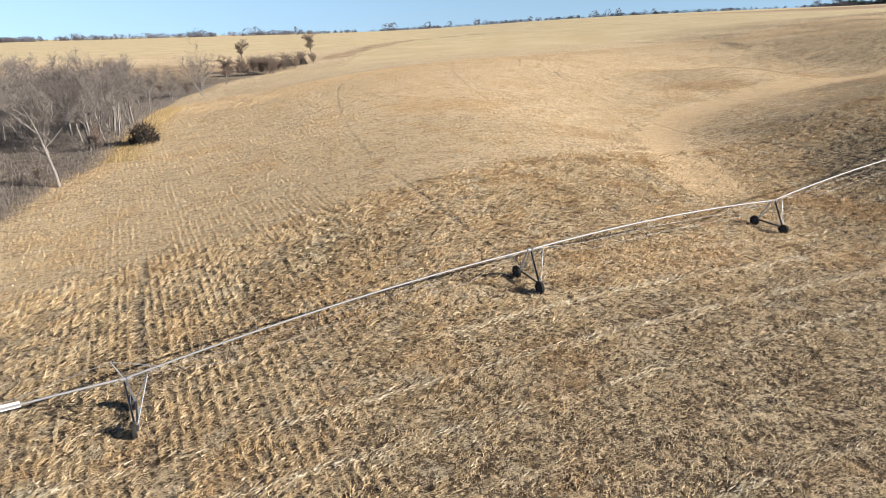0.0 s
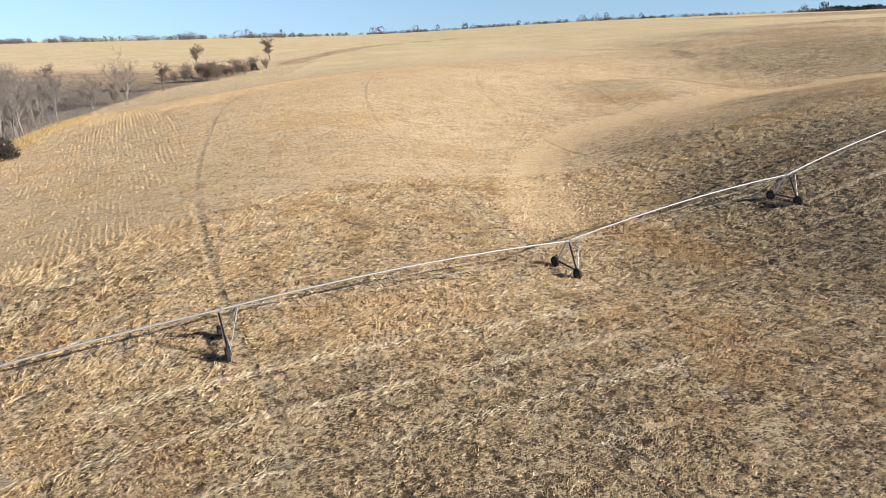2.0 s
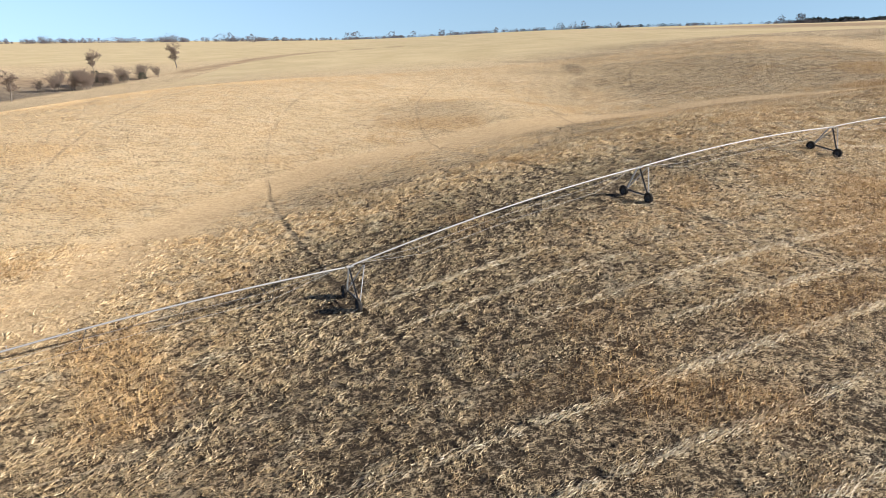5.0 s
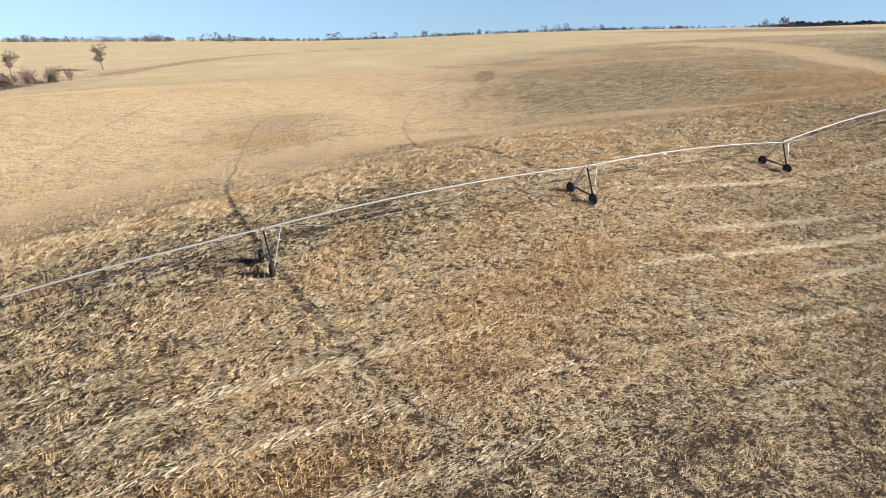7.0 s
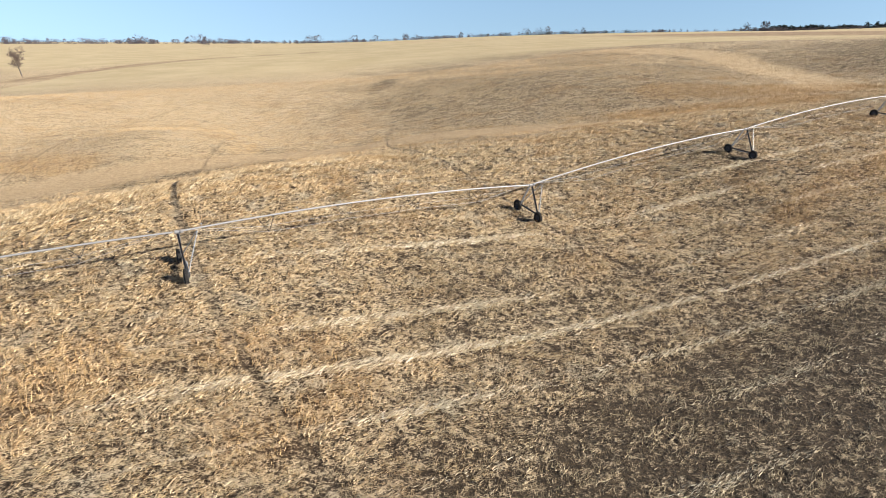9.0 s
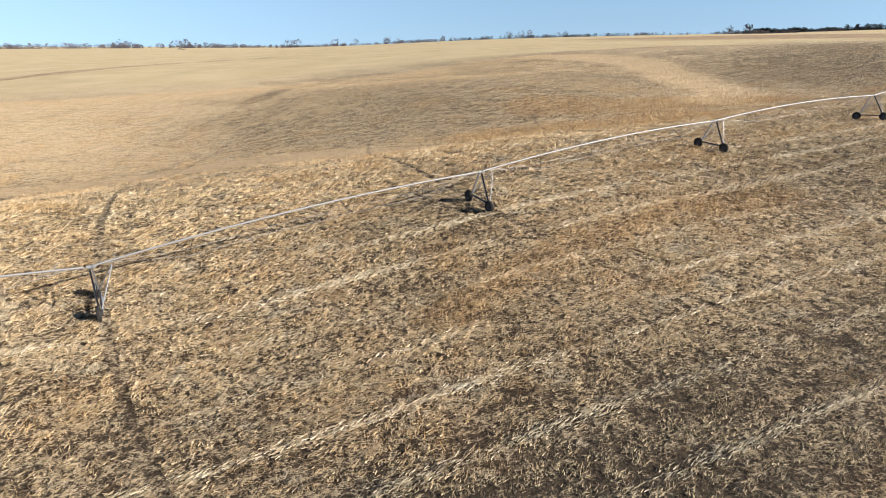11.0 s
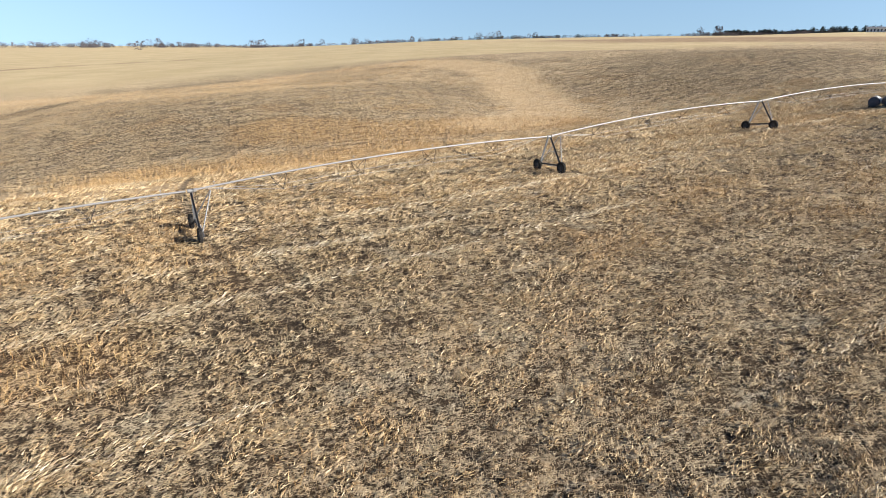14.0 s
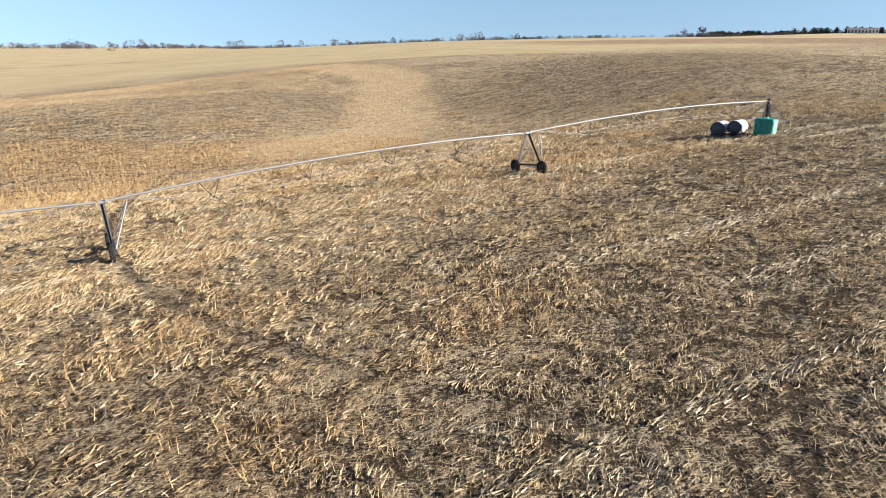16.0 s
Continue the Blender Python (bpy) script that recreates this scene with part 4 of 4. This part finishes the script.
# ---------------------------------------------------------------- what lies on the field
rs = np.random.RandomState(17)


def field_points(count, v0, v1, u0, u1, taper):
    """Random places in the strip along the pipe, thinning from its near edge towards v1."""
    u = rs.uniform(u0, u1, count)
    edge = np.maximum(v0, np.interp(u, [-70, 20, 120, 200, 300, 440], [20, 9, 4, 2, 0, 0]))
    v = edge + (v1 - edge) * rs.uniform(0, 1, count) ** taper
    return u * ALONG[0] + v * ACROSS[0], u * ALONG[1] + v * ACROSS[1]


def bulk(x, y):
    """Coarser pieces stand for several, the farther from the pipe."""
    return np.clip((ACROSS[0] * x + ACROSS[1] * y + 40) / 90, 0.62, 1.7)


def off_ruts(x, y):
    """True away from the wheel tracks, which are worn bare."""
    d = np.hypot(x - TRACK_HUB[0], y - TRACK_HUB[1]) + 0.9
    return np.abs(d - np.round(d / SPAN) * SPAN) > 0.45


def litter(count, v0, v1, taper, long, wide, lift, windrow=False, flat=1.0):
    """Flattened leaves and stems, most of them lying one way, in clumps with bare gaps."""
    x, y = field_points(count, v0, v1, -70, 440, taper)
    if windrow:
        c, s = math.cos(radians(20)), math.sin(radians(20))
        a, b = x * c + y * s, y * c - x * s
        b = (np.floor(b / 6.2) + 0.5) * 6.2 + rs.normal(0, 0.3, count) + 1.6 * (rough(a, b, 40, 91) - 0.5)
        x, y = a * c - b * s, a * s + b * c
        laid = fade(1 - rough(a * 0.25, b, 7, 83), 0.37, 0.60) * np.interp(x, [60, 110, 190, 235], [0.3, 1.0, 1.0, 0.4])
    else:
        # west of the old headland the leaves lie along the sown rows
        c, s = math.cos(radians(-64)), math.sin(radians(-64))
        a, b = x * c + y * s, y * c - x * s
        b = np.where((x + 0.2 * y < 3) & (rs.uniform(0, 1, count) < 1.6 * (rough(x, y, 16, 23) - 0.15)), np.round(b / 0.9) * 0.9 + rs.normal(0, 0.13, count), b)
        x, y = a * c - b * s, a * s + b * c
    water, dark, weed, woods, pasture, scrub, pale = zones(x, y)
    keep = rs.uniform(0, 1, count) > np.maximum(np.maximum(0.75 * water, (0.15 if windrow else 0.3) * dark), woods)
    clump = np.clip(9.0 * (rough(x, y, 0.8, 41) - 0.47 + 0.05 * pale - 0.04 * dark), 0.02, 1)
    if not windrow:
        clump *= 1 - 0.5 * passes(x, y)
    keep &= (rs.uniform(0, 1, count) < (laid if windrow else clump)) & off_ruts(x, y)
    x, y, dark, weed = x[keep], y[keep], dark[keep], weed[keep]
    n = len(x)
    big = bulk(x, y)
    turn = radians(24) + (0.0 if windrow else 3.2) * (rough(x, y, 3.0, 71) - 0.5) + rs.normal(0, 0.25 if windrow else 0.6, n)
    length = rs.uniform(0.5, 1.25, n) * long * big
    tip = np.clip(flat * np.abs(rs.normal(0.2, 0.38, n)), 0.0, 1.0)
    dx, dy, dz = np.cos(turn) * np.cos(tip), np.sin(turn) * np.cos(tip), np.sin(tip)
    z = land(x, y) + rs.uniform(0.0, lift, n)
    w = rs.uniform(0.6, 1.4, n) * wide * big
    sx, sy, sz = -np.sin(turn) * w, np.cos(turn) * w, rs.uniform(-1.7, 1.7, n) * w
    foot, top = np.stack([x, y, z], 1), np.stack([x + dx * length, y + dy * length, z + dz * length], 1)
    side = np.stack([sx, sy, sz], 1)
    v = np.stack([foot - side, foot + side, top], 1).reshape(-1, 3)
    q = np.arange(3 * n).reshape(-1, 3)
    return v, q, {"dark": np.repeat(dark, 3), "weed": np.repeat(weed, 3)}


def straw_layer(name, label, material, made):
    v, q, kinds = made
    return tagged(new(name, fast_mesh(name, v, q, material, kinds)), label, "crop residue", kind="stuff")


straw_layer("corn_straw", "flattened tan corn leaves and straw strewn over the soil", M_LITTER, litter(1950000, 0, 84, 1.25, 0.58, 0.02, 0.22))
straw_layer("corn_leaves", "matted tan corn leaves lying flat in clumps", M_MAT, litter(640000, 0, 84, 1.25, 0.48, 0.032, 0.1, flat=0.8))
straw_layer("windrow_straw", "pale straw windrows left in long lines by the harvester", M_WINDROW, litter(420000, 0, 46, 1.0, 0.7, 0.023, 0.25, True))
straw_layer("corn_straw", "sparser tan corn straw over the far slopes", M_FAR_STRAW, litter(600000, 76, 280, 1.35, 0.3, 0.015, 0.12))


def upright_blades(x, y, tall, wide, keep, lean=0.25):
    """Standing dry stems, each a narrow blade."""
    x, y = x[keep], y[keep]
    n = len(x)
    h = rs.uniform(0.5, 1.3, n) * tall
    facing = rs.uniform(0, 6.283, n)
    tilt = rs.normal(0, lean, (n, 2)) * h[:, None]
    z = land(x, y) - 0.04
    sx, sy = np.cos(facing) * wide, np.sin(facing) * wide
    v = np.stack([np.stack([x - sx, y - sy, z], 1), np.stack([x + sx, y + sy, z], 1), np.stack([x + tilt[:, 0], y + tilt[:, 1], z + h], 1)], 1).reshape(-1, 3)
    water, dark, weed, woods, pasture, scrub, pale = zones(x, y)
    return v, np.arange(3 * n).reshape(-1, 3), {"dark": np.repeat(dark, 3), "weed": np.repeat(weed, 3)}


def stubble_rows(count, v0, v1, taper):
    """Places along the sown rows, in broken patches, clear of windrows and tracks."""
    x, y = field_points(count, v0, v1, -70, 450, taper)
    row = np.where(x + 0.2 * y < 3, radians(-64), radians(20))
    c, s = np.cos(row), np.sin(row)
    a, b = x * c + y * s, y * c - x * s
    b = np.round(b / 0.9) * 0.9 + rs.normal(0, 0.09, count)
    x, y = a * c - b * s, a * s + b * c
    water, dark, weed, woods, pasture, scrub, pale = zones(x, y)
    keep = rs.uniform(0, 1, count) > np.maximum(np.maximum(0.95 * water, 0.35 * dark), woods)
    keep &= rs.uniform(0, 1, count) > 0.8 * passes(x, y)
    keep &= rs.uniform(0, 1, count) < np.clip(3.6 * (rough(x, y, 4.0, 51) - 0.33), 0.05, 1) * np.clip(4 * (rough(x, y, 0.8, 61) - 0.3), 0.1, 1)
    return x, y, keep & off_ruts(x, y)


sx_, sy_, keep_ = stubble_rows(1150000, 0, 85, 1.1)
straw_layer("corn_stubble", "cut corn stalks standing in broken rows", M_STALK, upright_blades(sx_, sy_, 0.46, 0.02 * bulk(sx_, sy_)[keep_], keep_, 0.3))
sx_, sy_, keep_ = stubble_rows(700000, 80, 270, 1.4)
straw_layer("corn_stubble", "low ragged stubble on the far slopes", M_FAR_STRAW, upright_blades(sx_, sy_, 0.48, 0.017 * bulk(sx_, sy_)[keep_], keep_, 0.4))

px, py = field_points(900000, 5, 150, -70, 430, 1.0)
straw_layer("dry_weeds", "rusty orange dry weeds standing in clumps", M_WEED, upright_blades(px, py, 0.75, 0.026, rs.uniform(0, 1, len(px)) < 0.6 * zones(px, py)[2] ** 1.5))
gy_ = rs.uniform(135, 240, 14000)
gx_ = creek_x(gy_) + 4 + rs.normal(0, 2.6, 14000)
straw_layer("tall_grass", "golden tall dry grass along the wood's edge", M_GOLD, upright_blades(gx_, gy_, 0.8, 0.05, np.ones(len(gx_), bool)))
uy_ = rs.uniform(90, 340, 90000)
ux_ = creek_x(uy_) - rs.uniform(0, 1, 90000) ** 1.2 * 90
straw_layer("undergrowth", "grey dead undergrowth on the wood's floor", M_TWIG, upright_blades(ux_, uy_, 1.2, 0.03, np.ones(len(ux_), bool)))
